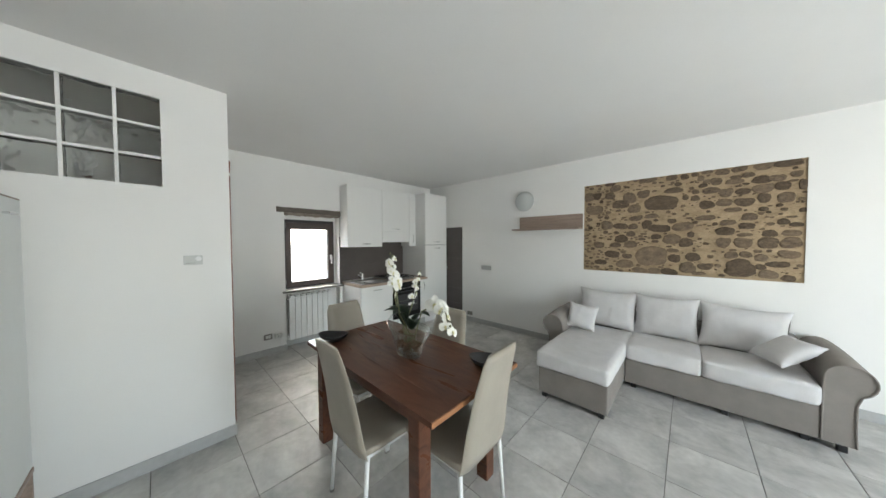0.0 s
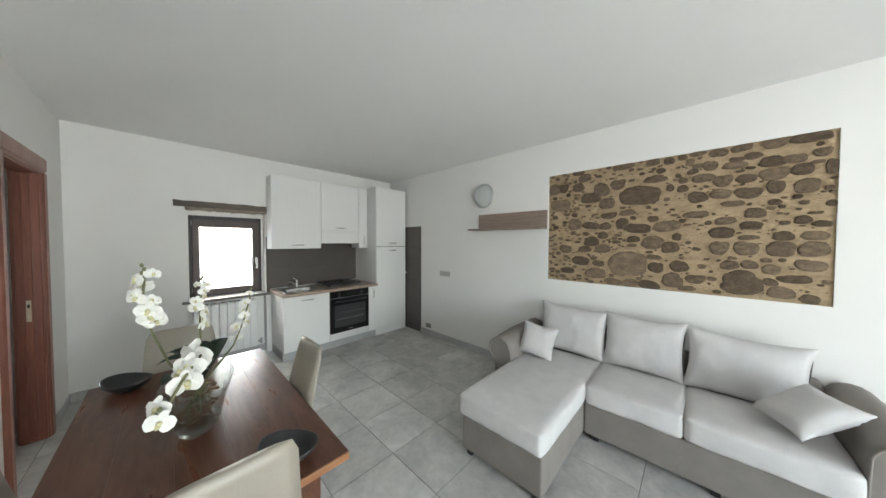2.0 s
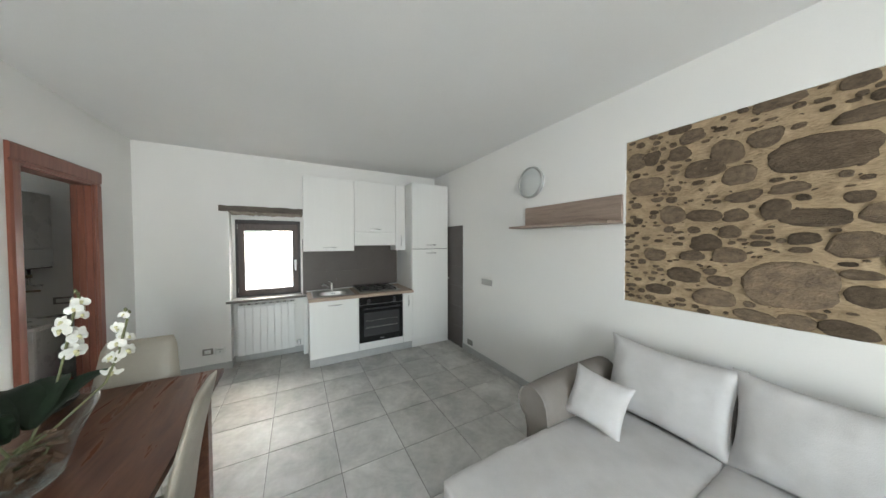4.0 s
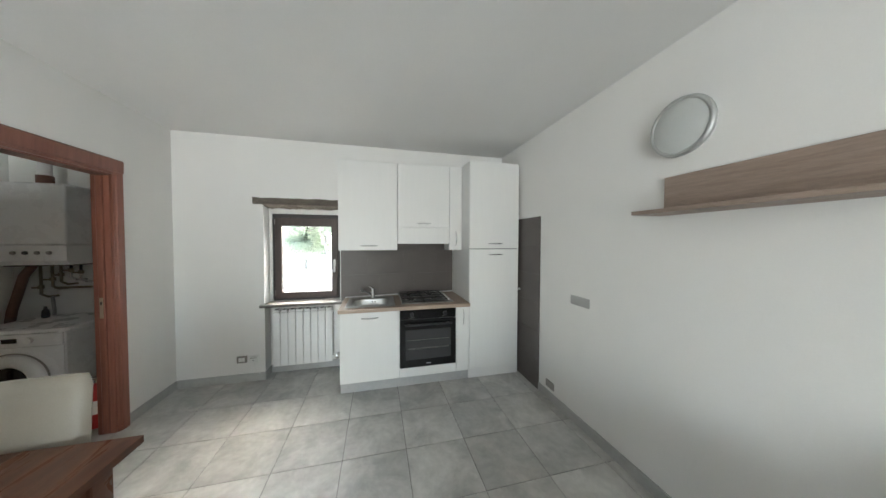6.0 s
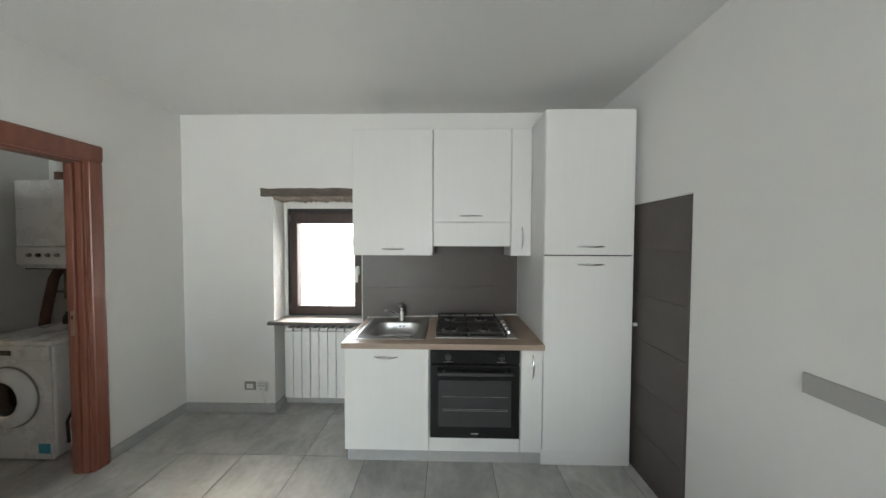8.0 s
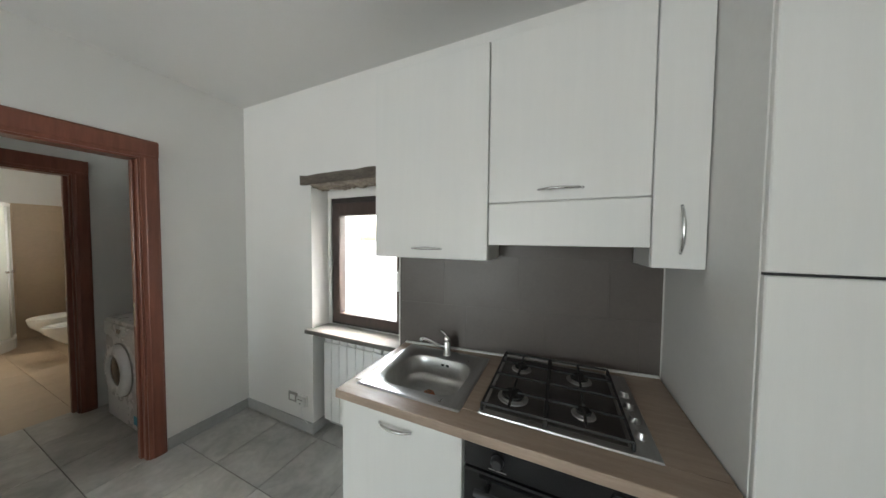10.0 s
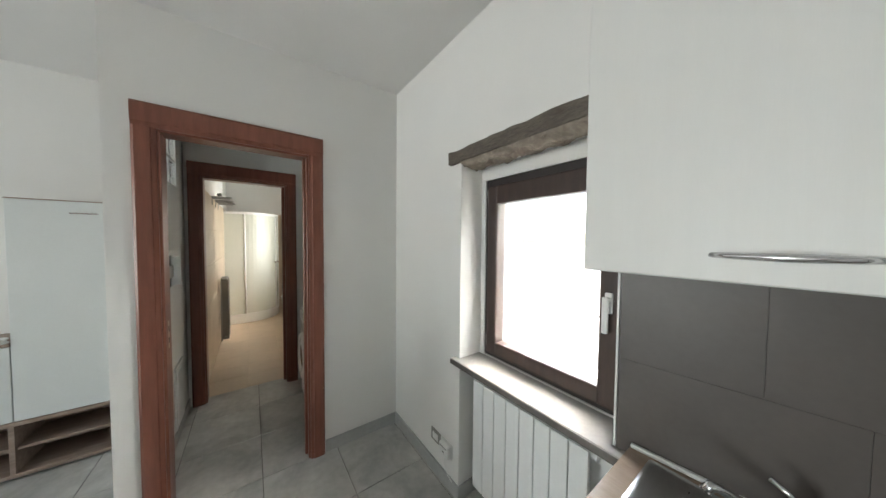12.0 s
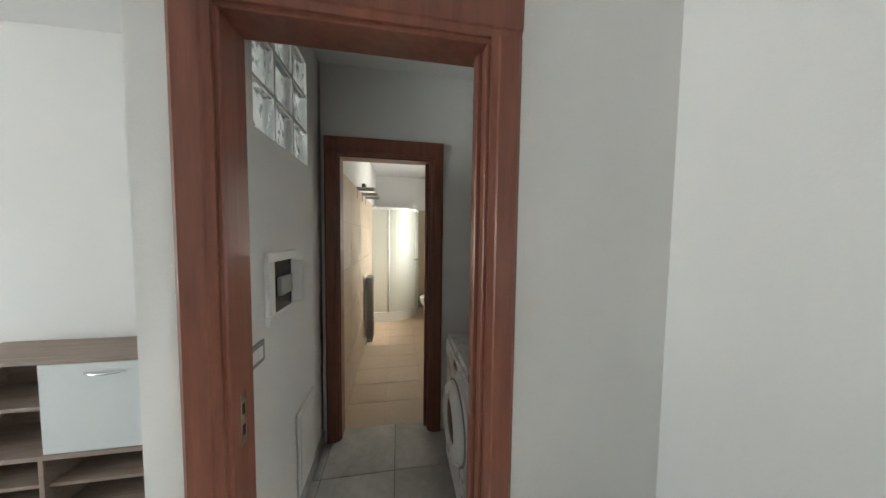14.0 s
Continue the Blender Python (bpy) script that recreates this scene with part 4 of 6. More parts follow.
part("cord", tube([(0.01, -0.03, -0.036), (0.015, -0.03, -0.09), (0.03, -0.02, -0.14), (0.06, -0.012, -0.165)], 0.003, 6), WHITE_PLASTIC, ad, "thin white cord")
th = wall_plate("thermostat", pose(-2.763, 0.615, 1.395, 0, 0, 90), 0.10, 0.066, "white wall thermostat with a round dial, plate greyed for shade", 0, "thermostat", SHADED_WHITE)
part("dial", lathe([(0, 0), (0.017, 0), (0.016, -0.009), (0, -0.01)], 20, (0.028, -0.009, 0.010), "y"), WHITE_METAL, th, "round dial")
part("slot", bx(-0.04, 0.01, -0.0105, -0.0092, -0.022, -0.018, 0), GREY_PLASTIC, th)

# ------------------------------------------------------------------ north wall: lamp, shelf, stone
lamp = thing("wall_lamp", (-2.085, YN, 2.155), "round chrome-rimmed frosted wall lamp, switched off", "lamp")
part("back_plate", lathe([(0, 0), (0.14, 0), (0.14, -0.03), (0.0, -0.03)], 40, (-2.085, YN, 2.155), "y"), WHITE_METAL, lamp)
part("rim", lathe([(0.14, -0.028), (0.154, -0.03), (0.158, -0.042), (0.154, -0.055), (0.138, -0.058), (0.136, -0.05)], 48, (-2.085, YN, 2.155), "y"), BRUSHED_RIM, lamp, "brushed chrome rim", True)
part("diffuser", lathe([(0.137, -0.052), (0.11, -0.064), (0.065, -0.073), (0, -0.077)], 40, (-2.085, YN, 2.155), "y"), LAMP_GLASS, lamp, "frosted glass diffuser", True)
sh = thing("wall_shelf", (-1.72, YN, 1.69), "grey oak wall shelf with back panel, empty", "shelf")
part("back_panel", bx(-2.176, -1.236, YN - 0.022, YN - 0.001, 1.711, 1.905, 0.002), OAK, sh)
part("board", bx(-2.215, -1.236, YN - 0.21, YN - 0.001, 1.690, 1.710, 0.002), OAK, sh)

stone_wall = tagged(new("stone_panel", mesh_of("stone_panel", bx(SX0 - 0.02, SX1 + 0.02, YN + 0.02, YN + 0.3, SZ0 - 0.02, SZ1 + 0.02, 0), MORTAR)), "exposed river stones in ochre lime mortar", "stone wall", kind="structure")
ORIGIN[stone_wall.name] = Vector((0, 0, 0))
mort = bmesh.new()
NX, NZ = 150, 90
grid = [[mort.verts.new((SX0 - 0.005 + (SX1 - SX0 + 0.01) * i / NX, YN + 0.012 + 0.008 * noise.noise(Vector((i * 0.35, j * 0.35, 0))) + 0.006 * noise.noise(Vector((i * 0.1, j * 0.1, 4))), SZ0 - 0.005 + (SZ1 - SZ0 + 0.01) * j / NZ)) for i in range(NX + 1)] for j in range(NZ + 1)]
for j in range(NZ):
    for i in range(NX):
        mort.faces.new((grid[j][i], grid[j][i + 1], grid[j + 1][i + 1], grid[j + 1][i]))
part("mortar_bed", mort, MORTAR, stone_wall, "rough ochre mortar bed", True)


def stone_mesh(seed):
    bm = bmesh.new()
    bmesh.ops.create_icosphere(bm, subdivisions=3, radius=1)
    for v in bm.verts:
        d = v.co.copy()
        full = (abs(d.x) ** 2.7 + abs(d.y) ** 2.7 + abs(d.z) ** 2.7) ** (-1 / 2.7)
        n1 = noise.noise(d * 1.0 + Vector((seed * 7.1, 0, 0)))
        v.co = d * full * (0.97 + 0.20 * n1 + 0.10 * noise.noise(d * 2.4 + Vector((0, seed * 3.3, 0))))
        v.co.y = max(-0.42, min(0.42, v.co.y)) + 0.14 * noise.noise(v.co * 1.6 + Vector((seed, 0, 5))) + 0.07 * noise.noise(v.co * 4.5 + Vector((seed, 3, 5)))
    return mesh_of("stone", bm, STONE, True)


stone_forms = [stone_mesh(k) for k in range(9)]
rnd = random.Random(11)
laid = []


def lay(x, z, w, h, form=None):
    o = new("stone", stone_forms[rnd.randrange(9) if form is None else form])
    o.parent = stone_wall
    o.location = (x, YN + 0.014, z)
    o.rotation_euler = (0, rnd.uniform(-0.12, 0.12), 0)
    o.scale = (w, 0.024 + 0.05 * min(h, 0.1), h)
    laid.append((x, z, w, h))


# stones as they lie in the wall: centre x and z, half width and half height
TOP_COURSES = ((-0.92, 2.27, 0.049, 0.03), (-0.53, 2.26, 0.076, 0.032), (-0.02, 2.26, 0.043, 0.018), (-0.31, 2.25, 0.047, 0.03), (0.21, 2.25, 0.054, 0.025), (0.37, 2.25, 0.06, 0.036),
    (0.52, 2.25, 0.085, 0.03), (-0.2, 2.24, 0.033, 0.028), (0.09, 2.24, 0.049, 0.03), (-0.07, 2.2, 0.027, 0.028), (-0.86, 2.2, 0.058, 0.034), (0.27, 2.18, 0.043, 0.024),
    (0.19, 2.17, 0.04, 0.017), (-0.02, 2.16, 0.029, 0.018), (0.05, 2.15, 0.041, 0.035), (0.57, 2.14, 0.035, 0.026), (0.18, 2.13, 0.064, 0.026), (-1.07, 2.12, 0.047, 0.042),
    (-1.16, 2.12, 0.061, 0.05), (0.36, 2.12, 0.06, 0.036), (0.46, 2.12, 0.052, 0.03), (-0.05, 2.12, 0.034, 0.018))
UPPER_COURSES = ((-0.92, 2.11, 0.055, 0.041), (-0.29, 2.1, 0.077, 0.03), (-0.57, 2.09, 0.055, 0.043), (-0.71, 2.06, 0.065, 0.062), (0.01, 2.06, 0.065, 0.031), (-0.11, 2.06, 0.028, 0.024),
    (0.49, 2.04, 0.044, 0.038), (0.61, 2.04, 0.025, 0.044), (0.37, 2.03, 0.066, 0.04), (0.12, 2.02, 0.049, 0.039), (0.24, 2.02, 0.047, 0.029), (-0.19, 2.01, 0.025, 0.029),
    (-0.11, 1.99, 0.035, 0.028), (-0.8, 1.99, 0.078, 0.046), (-0.41, 1.97, 0.15, 0.077), (-1.1, 1.94, 0.097, 0.056), (0.38, 1.94, 0.04, 0.043), (0.51, 1.93, 0.053, 0.045),
    (-0.66, 1.92, 0.058, 0.049), (0.11, 1.92, 0.052, 0.035), (-0.02, 1.91, 0.056, 0.041), (0.25, 1.91, 0.064, 0.037))
MIDDLE_COURSES = ((-0.95, 1.73, 0.062, 0.053), (-0.8, 1.71, 0.073, 0.034), (-0.67, 1.7, 0.048, 0.033), (-0.53, 1.72, 0.049, 0.048), (-0.64, 1.8, 0.062, 0.028), (-0.41, 1.67, 0.101, 0.041),
    (-0.21, 1.68, 0.082, 0.044), (-0.49, 1.82, 0.062, 0.026), (-0.3, 1.75, 0.036, 0.025), (-0.02, 1.77, 0.072, 0.027), (0.14, 1.71, 0.051, 0.026), (0.29, 1.76, 0.046, 0.033),
    (0.27, 1.67, 0.055, 0.029), (0.12, 1.62, 0.067, 0.039), (0.11, 1.5, 0.049, 0.048), (0.25, 1.5, 0.061, 0.046), (0.41, 1.5, 0.064, 0.051))
LOWER_COURSES = ((0.55, 1.5, 0.062, 0.045), (0.55, 1.59, 0.053, 0.03), (0.42, 1.59, 0.049, 0.031), (0.5, 1.7, 0.039, 0.027), (0.58, 1.67, 0.039, 0.018), (0.54, 1.39, 0.065, 0.034),
    (-0.3, 1.54, 0.07, 0.055), (-0.18, 1.5, 0.051, 0.043), (-0.14, 1.59, 0.029, 0.029), (-0.79, 1.55, 0.068, 0.046), (-0.69, 1.48, 0.059, 0.039), (-0.85, 1.47, 0.058, 0.029),
    (-1.04, 1.47, 0.058, 0.037), (-0.69, 1.61, 0.044, 0.033), (-0.44, 1.57, 0.043, 0.026), (0.26, 1.58, 0.05, 0.016), (0.18, 1.84, 0.058, 0.021))
BOTTOM_COURSES = ((-0.49, 1.34, 0.145, 0.106), (-0.89, 1.35, 0.081, 0.041), (-0.72, 1.33, 0.05, 0.028), (-0.75, 1.23, 0.086, 0.045), (-1.02, 1.24, 0.07, 0.03), (-0.29, 1.41, 0.051, 0.02),
    (-0.27, 1.32, 0.051, 0.045), (-0.12, 1.34, 0.057, 0.043), (-0.16, 1.22, 0.066, 0.058), (-0.02, 1.24, 0.056, 0.032), (0.23, 1.24, 0.102, 0.085), (0.17, 1.37, 0.047, 0.03),
    (0.27, 1.38, 0.041, 0.029), (0.37, 1.35, 0.043, 0.032), (0.48, 1.29, 0.071, 0.027), (0.42, 1.19, 0.056, 0.036), (0.54, 1.16, 0.04, 0.03), (0.37, 1.26, 0.035, 0.024),
    (-0.59, 1.16, 0.075, 0.028), (-0.46, 1.16, 0.056, 0.036), (-0.32, 1.16, 0.072, 0.036), (-0.07, 1.16, 0.055, 0.019))
for x, z, w, h in TOP_COURSES + UPPER_COURSES + MIDDLE_COURSES + LOWER_COURSES + BOTTOM_COURSES:
    lay(x, z, w * 1.10, h * 1.13)
tries = 0
while len(laid) < 285 and tries < 30000:
    tries += 1
    w = rnd.uniform(0.012, 0.034)
    h = w * rnd.choice((rnd.uniform(0.3, 0.5), rnd.uniform(0.5, 0.85), rnd.uniform(0.5, 0.75)))
    x, z = SX0 + w * 0.6 + (SX1 - SX0 - w * 1.2) * rnd.random() ** 1.4, rnd.uniform(SZ0 + h * 0.5, SZ1 - h * 0.5)
    gap = 1.08
    if all(((x - a) / (w + c)) ** 2 + ((z - b) / (h + d)) ** 2 > gap + 0.1 for a, b, c, d in laid):
        lay(x, z, w, h)
pebbles = []
for k in range(420):
    w = rnd.uniform(0.005, 0.017)
    x, z = rnd.uniform(SX0 + 0.02, SX1 - 0.02), rnd.uniform(SZ0 + 0.02, SZ1 - 0.02)
    if all(((x - a) / (w + c)) ** 2 + ((z - b) / (w * 0.6 + d)) ** 2 > 0.95 for a, b, c, d in laid):
        pb = bmesh.new()
        bmesh.ops.create_icosphere(pb, subdivisions=1, radius=1)
        for v in pb.verts:
            v.co *= 1 + 0.4 * noise.noise(v.co * 1.3 + Vector((k, 0, 0)))
        pebbles.append(moved(pb, Matrix.Translation((x, YN + 0.014, z)) @ pose(0, 0, 0, 0, rnd.uniform(-25, 25), 0) @ Matrix.Diagonal((w, 0.009, w * rnd.uniform(0.3, 0.8), 1))))
tagged(part("pebble_fill", join(*pebbles), STONE, stone_wall, "small stone chips in the mortar", True), "small stone chips in the mortar", kind="stuff")

# ------------------------------------------------------------------ dining table and chairs
TX0, TX1, TY0, TY1, TZ = -2.280, -0.930, 1.205, 1.955, 0.765
tb = thing("dining_table", ((TX0 + TX1) / 2, (TY0 + TY1) / 2, 0), "dark stained wooden dining table with worn edges", "table")
for k in range(5):
    a = TY0 + k * (TY1 - TY0) / 5
    part("top_plank", bx(TX0, TX1 - 0.004, a + 0.0001, a + (TY1 - TY0) / 5 - 0.0001, TZ - 0.028, TZ, 0.0003), TABLE_WOOD, tb)
part("end_edge", bx(TX1 - 0.0038, TX1 + 0.004, TY0, TY1, TZ - 0.028, TZ - 0.001, 0.003, 2), TABLE_EDGE, tb, "worn lighter rounded end edge")
part("apron", bx(TX0 + 0.10, TX1 - 0.18, TY0 + 0.065, TY0 + 0.09, TZ - 0.125, TZ - 0.0285, 0.002), TABLE_WOOD, tb)
part("apron", bx(TX0 + 0.10, TX1 - 0.18, TY1 - 0.09, TY1 - 0.065, TZ - 0.125, TZ - 0.0285, 0.002), TABLE_WOOD, tb)
part("apron", bx(TX0 + 0.075, TX0 + 0.1, TY0 + 0.10, TY1 - 0.10, TZ - 0.125, TZ - 0.0285, 0.002), TABLE_WOOD, tb)
part("apron", bx(TX1 - 0.18, TX1 - 0.155, TY0 + 0.10, TY1 - 0.10, TZ - 0.125, TZ - 0.0285, 0.002), TABLE_WOOD, tb)
for x in (TX0 + 0.06, TX1 - 0.215):
    for y in (TY0 + 0.05, TY1 - 0.13):
        part("leg", bx(x, x + 0.08, y, y + 0.08, 0, TZ - 0.0288, 0.004), TABLE_WOOD, tb)


def dining_chair():
    """Faces +y; the top of the backrest is at y = 0."""
    c = thing("dining_chair", (0, 0, 0), "beige faux leather high-back chair with white metal legs", "chair", "chairs round the dining table")
    # curved padded back: narrow at the top, wide at the seat
    bm = bmesh.new()
    nz, nu = 14, 8
    front, back = [], []
    for j in range(nz + 1):
        v = j / nz
        z = 0.40 + 0.585 * v
        half = 0.205 - 0.055 * v ** 1.2
        if v > 0.93:
            half -= 0.014 * ((v - 0.93) / 0.07) ** 2
        lean = 0.115 - 0.115 * v ** 0.8 + 0.018 * math.sin(v * math.pi)
        th = 0.028 - 0.014 * v
        rf, rb = [], []
        for i in range(nu + 1):
            t = i / nu * 2 - 1
            edge = 1 - abs(t) ** 6
            rf.append(bm.verts.new((t * half, lean + th * edge + 0.002, z)))
            rb.append(bm.verts.new((t * half, lean - th * 0.7 * edge - 0.002, z)))
        front.append(rf)
        back.append(rb)
    for g in (front, back):
        for j in range(nz):
            for i in range(nu):
                bm.faces.new((g[j][i], g[j][i + 1], g[j + 1][i + 1], g[j + 1][i]))
    for j in range(nz):
        bm.faces.new((front[j][0], back[j][0], back[j + 1][0], front[j + 1][0]))
        bm.faces.new((front[j][nu], back[j][nu], back[j + 1][nu], front[j + 1][nu]))
    for i in range(nu):
        bm.faces.new((front[0][i], back[0][i], back[0][i + 1], front[0][i + 1]))
        bm.faces.new((front[nz][i], back[nz][i], back[nz][i + 1], front[nz][i + 1]))
    bmesh.ops.recalc_face_normals(bm, faces=bm.faces)
    part("backrest", bm, LEATHER, c, smooth=True)
    part("seat", puffed(-0.205, 0.205, 0.10, 0.515, 0.415, 0.462, 0.010, 8, 0.018, 3, 0.001), LEATHER, c)
    for s in (-1, 1):
        part("seam", tube([(s * 0.207, 0.13, 0.438), (s * 0.207, 0.49, 0.438)], 0.003, 6), LEATHER, c)
    part("seat_frame", join(bx(-0.19, 0.19, 0.12, 0.14, 0.392, 0.414, 0.002), bx(-0.19, 0.19, 0.478, 0.498, 0.392, 0.414, 0.002), bx(-0.19, -0.17, 0.1405, 0.4775, 0.392, 0.414, 0.002), bx(0.17, 0.19, 0.1405, 0.4775, 0.392, 0.414, 0.002)), WHITE_METAL, c, "white tubular seat frame")
    for sx in (-1, 1):
        for y, dy in ((0.13, -0.03), (0.488, 0.01)):
            leg = part("leg", tube([(sx * 0.18, y, 0.40), (sx * 0.185, y + dy, 0.012)], 0.012, 10, radii=[0.013, 0.010]), WHITE_METAL, c, smooth=True)
            part("foot", tube([(sx * 0.185, y + dy, 0.0), (sx * 0.185, y + dy, 0.012)], 0.0125, 10), GREY_PLASTIC, leg)
    return c


chair = dining_chair()
chair.matrix_world = pose(-1.545, 1.035, 0, 0, 0, 0)
copy_thing(chair, pose(-0.825, 1.600, 0, 0, 0, 90))
copy_thing(chair, pose(-2.395, 1.555, 0, 0, 0, -86))
copy_thing(chair, pose(-1.545, 2.045, 0, 0, 0, 180))

# bowls
def bowl(x, y, r, label, squash=1.0):
    b = thing("bowl", (x, y, TZ), label, "bowl", "bowls on the table")
    bm = lathe([(0, 0), (r * 0.42, 0), (r * 0.46, 0.006), (r * 0.72, 0.018), (r * 0.93, 0.037), (r, 0.050), (r * 0.975, 0.050), (r * 0.9, 0.039), (r * 0.68, 0.022), (r * 0.4, 0.010), (0, 0.009)], 36, (0, 0, 0))
    for v in bm.verts:
        v.co.y *= squash
        v.co.z += 0.012 * (v.co.x / r) ** 2
    moved(bm, pose(x, y, TZ, 0, 0, 35))
    part("shell", bm, BLACK_PLASTIC, b, smooth=True)


bowl(-2.135, 1.345, 0.115, "black oval ceramic bowl on the table", 0.72)
bowl(-1.05, 1.79, 0.104, "black oval ceramic bowl near the table edge", 0.75)

# orchid vase
VX, VY = -1.535, 1.585
V_TURN = 168
vs = thing("vase", (VX, VY, TZ), "clear flared oval glass vase holding orchid bark", "vase")


def oval(a, b, z, n=32, tilt=0.0):
    return [(a * math.cos(t), b * math.sin(t) * abs(math.sin(t)) ** 0.25, z + tilt * math.cos(t) ** 4) for t in (2 * math.pi * k / n for k in range(n))]


vm = pose(VX, VY, TZ, 0, 0, V_TURN)
outer = [oval(0.122, 0.066, 0.008), oval(0.132, 0.072, 0.014), oval(0.178, 0.094, 0.11), oval(0.245, 0.118, 0.185, tilt=0.03)]
inner = [oval(0.241, 0.114, 0.185, tilt=0.03), oval(0.174, 0.090, 0.11), oval(0.129, 0.069, 0.022), oval(0.06, 0.03, 0.02)]
gbm = loft(outer[:1] + outer[1:] + inner)
part("foot", moved(loft([oval(0.06, 0.03, 0.0012), oval(0.118, 0.062, 0.0012), oval(0.124, 0.067, 0.006), oval(0.128, 0.070, 0.0075), oval(0.03, 0.02, 0.0078)]), vm), VASE_GLASS, vs, "thick clear glass foot", True).visible_shadow = False
part("glass", moved(gbm, vm), VASE_GLASS, vs, smooth=True).visible_shadow = False
rnd = random.Random(5)
orch = thing("orchid_plant", (VX, VY, TZ + 0.03), "white artificial orchids with dark green leaves", "plant")
chips = []
for k in range(46):
    z = rnd.uniform(0.035, 0.125)
    lim = 0.075 + 0.35 * z
    x, y = rnd.uniform(-lim, lim), rnd.uniform(-0.036, 0.036)
    chips.append(moved(bx(-0.024, 0.024, -0.008, 0.008, -0.006, 0.006, 0.003), vm @ Matrix.Translation((x, y, z)) @ pose(0, 0, 0, rnd.uniform(0, 90), rnd.uniform(-40, 40), rnd.uniform(0, 180))))
part("bark", join(*chips), BARK, orch, "brown orchid bark chips and roots")
part("root", join(*[tube([vm @ Vector((rnd.uniform(-0.09, 0.09), rnd.uniform(-0.03, 0.03), 0.14)), vm @ Vector((rnd.uniform(-0.11, 0.11), rnd.uniform(-0.04, 0.04), 0.10)), vm @ Vector((rnd.uniform(-0.09, 0.09), rnd.uniform(-0.03, 0.03), 0.05))], 0.0035, 6) for k in range(9)]), STEM, orch, "pale aerial roots")


def leaf_bm(length, width, arch):
    bm = bmesh.new()
    n = 10
    rows = []
    for k in range(n + 1):
        u = k / n
        w = width * (math.sin(math.pi * min(1, u * 0.93 + 0.06)) ** 0.7)
        z = arch * math.sin(u * math.pi * 0.75)
        rows.append([bm.verts.new((length * u, s * w, z + abs(s) * w * 0.35)) for s in (-1, -0.5, 0, 0.5, 1)])
    for a, b in zip(rows, rows[1:]):
        for i in range(4):
            bm.faces.new((a[i], a[i + 1], b[i + 1], b[i]))
    bmesh.ops.solidify(bm, geom=bm.faces[:], thickness=0.003)
    return bm


for ang, ln, wd, ar, ox in ((-20, 0.22, 0.045, 0.05, 0.06), (15, 0.20, 0.05, 0.07, 0.04), (160, 0.20, 0.045, 0.06, -0.05), (200, 0.19, 0.042, 0.08, -0.03), (95, 0.15, 0.04, 0.09, 0.0), (60, 0.17, 0.042, 0.08, 0.05)):
    part("leaf", moved(leaf_bm(ln, wd, ar), vm @ Matrix.Translation((ox, 0, 0.175)) @ pose(0, 0, 0, 0, -18, ang)), LEAF, orch, smooth=True)


def petal(length, width, cup):
    bm = bmesh.new()
    n = 6
    rows = []
    for k in range(n + 1):
        u = k / n
        w = width * math.sin(math.pi * (0.08 + 0.84 * u)) ** 0.75
        rows.append([bm.verts.new((length * u, s * w, cup * u * u + 0.25 * w * s * s + 0.0025 * math.sin(9 * u + 3 * s))) for s in (-1, -0.35, 0.35, 1)])
    for a, b in zip(rows, rows[1:]):
        for i in range(3):
            bm.faces.new((a[i], a[i + 1], b[i + 1], b[i]))
    return bm


def flower_bm():
    out = []
    for ang, ln, wd in ((90, 0.040, 0.015), (210, 0.040, 0.014), (330, 0.040, 0.014), (0, 0.043, 0.026), (180, 0.043, 0.026)):
        out.append(moved(petal(ln, wd, -0.006), pose(0, 0, 0, 0, 0, ang)))
    return join(*out)


FLOWER = mesh_of("flower", flower_bm(), PETAL, True)
LIP = mesh_of("lip", join(lathe([(0, -0.002), (0.007, 0.003), (0.009, 0.012), (0.003, 0.017), (0, 0.017)], 10), moved(petal(0.020, 0.008, 0.010), pose(0, 0, 0.006, 0, 0, 270))), PETAL_LIP, True)
ORG = ORIGIN[orch.name]


def flower(at, face, size):
    at = Vector(at)
    f = new("flower", FLOWER)
    f.parent = orch
    q = Vector(face).to_track_quat("Z", "Y").to_matrix().to_4x4()
    f.matrix_local = Matrix.Translation(at - ORG) @ q @ Matrix.Rotation(rnd.uniform(-0.4, 0.4), 4, "Z") @ Matrix.Scale(size, 4)
    l = new("lip", LIP)
    l.parent = f


def spray(root, points, radius, first, count, size0, size1, face):
    pts = [Vector(p) for p in points]
    path = [Vector(root)] + pts
    fine = []
    for a, b in zip(path, path[1:]):
        fine += [a.lerp(b, k / 5) for k in range(5)]
    fine.append(path[-1])
    part("stem", tube(fine, radius, 8), STEM, orch, smooth=True)
    n = len(fine) - 1
    for k in range(count):
        u = first + (1 - first) * k / max(1, count - 1)
        i = min(n - 1, int(u * n))
        p = fine[i].lerp(fine[i + 1], u * n - i)
        side = Vector((rnd.uniform(-1, 1), rnd.uniform(-1, 1), rnd.uniform(-0.3, 0.5))).normalized()
        flower(p + side * 0.022, Vector(face) + side * 0.7, (size0 + (size1 - size0) * k / max(1, count - 1)) * rnd.uniform(0.72, 0.95))
    buds = []
    for k in range(3):
        p = fine[-1] + Vector((rnd.uniform(-0.012, 0.012), rnd.uniform(-0.012, 0.012), 0.01 + 0.014 * k))
        buds.append(moved(lathe([(0, -0.009), (0.005, -0.004), (0.006, 0.003), (0, 0.01)], 8), Matrix.Translation(p)))
    part("bud", join(*buds), STEM, orch, "small closed buds", True)


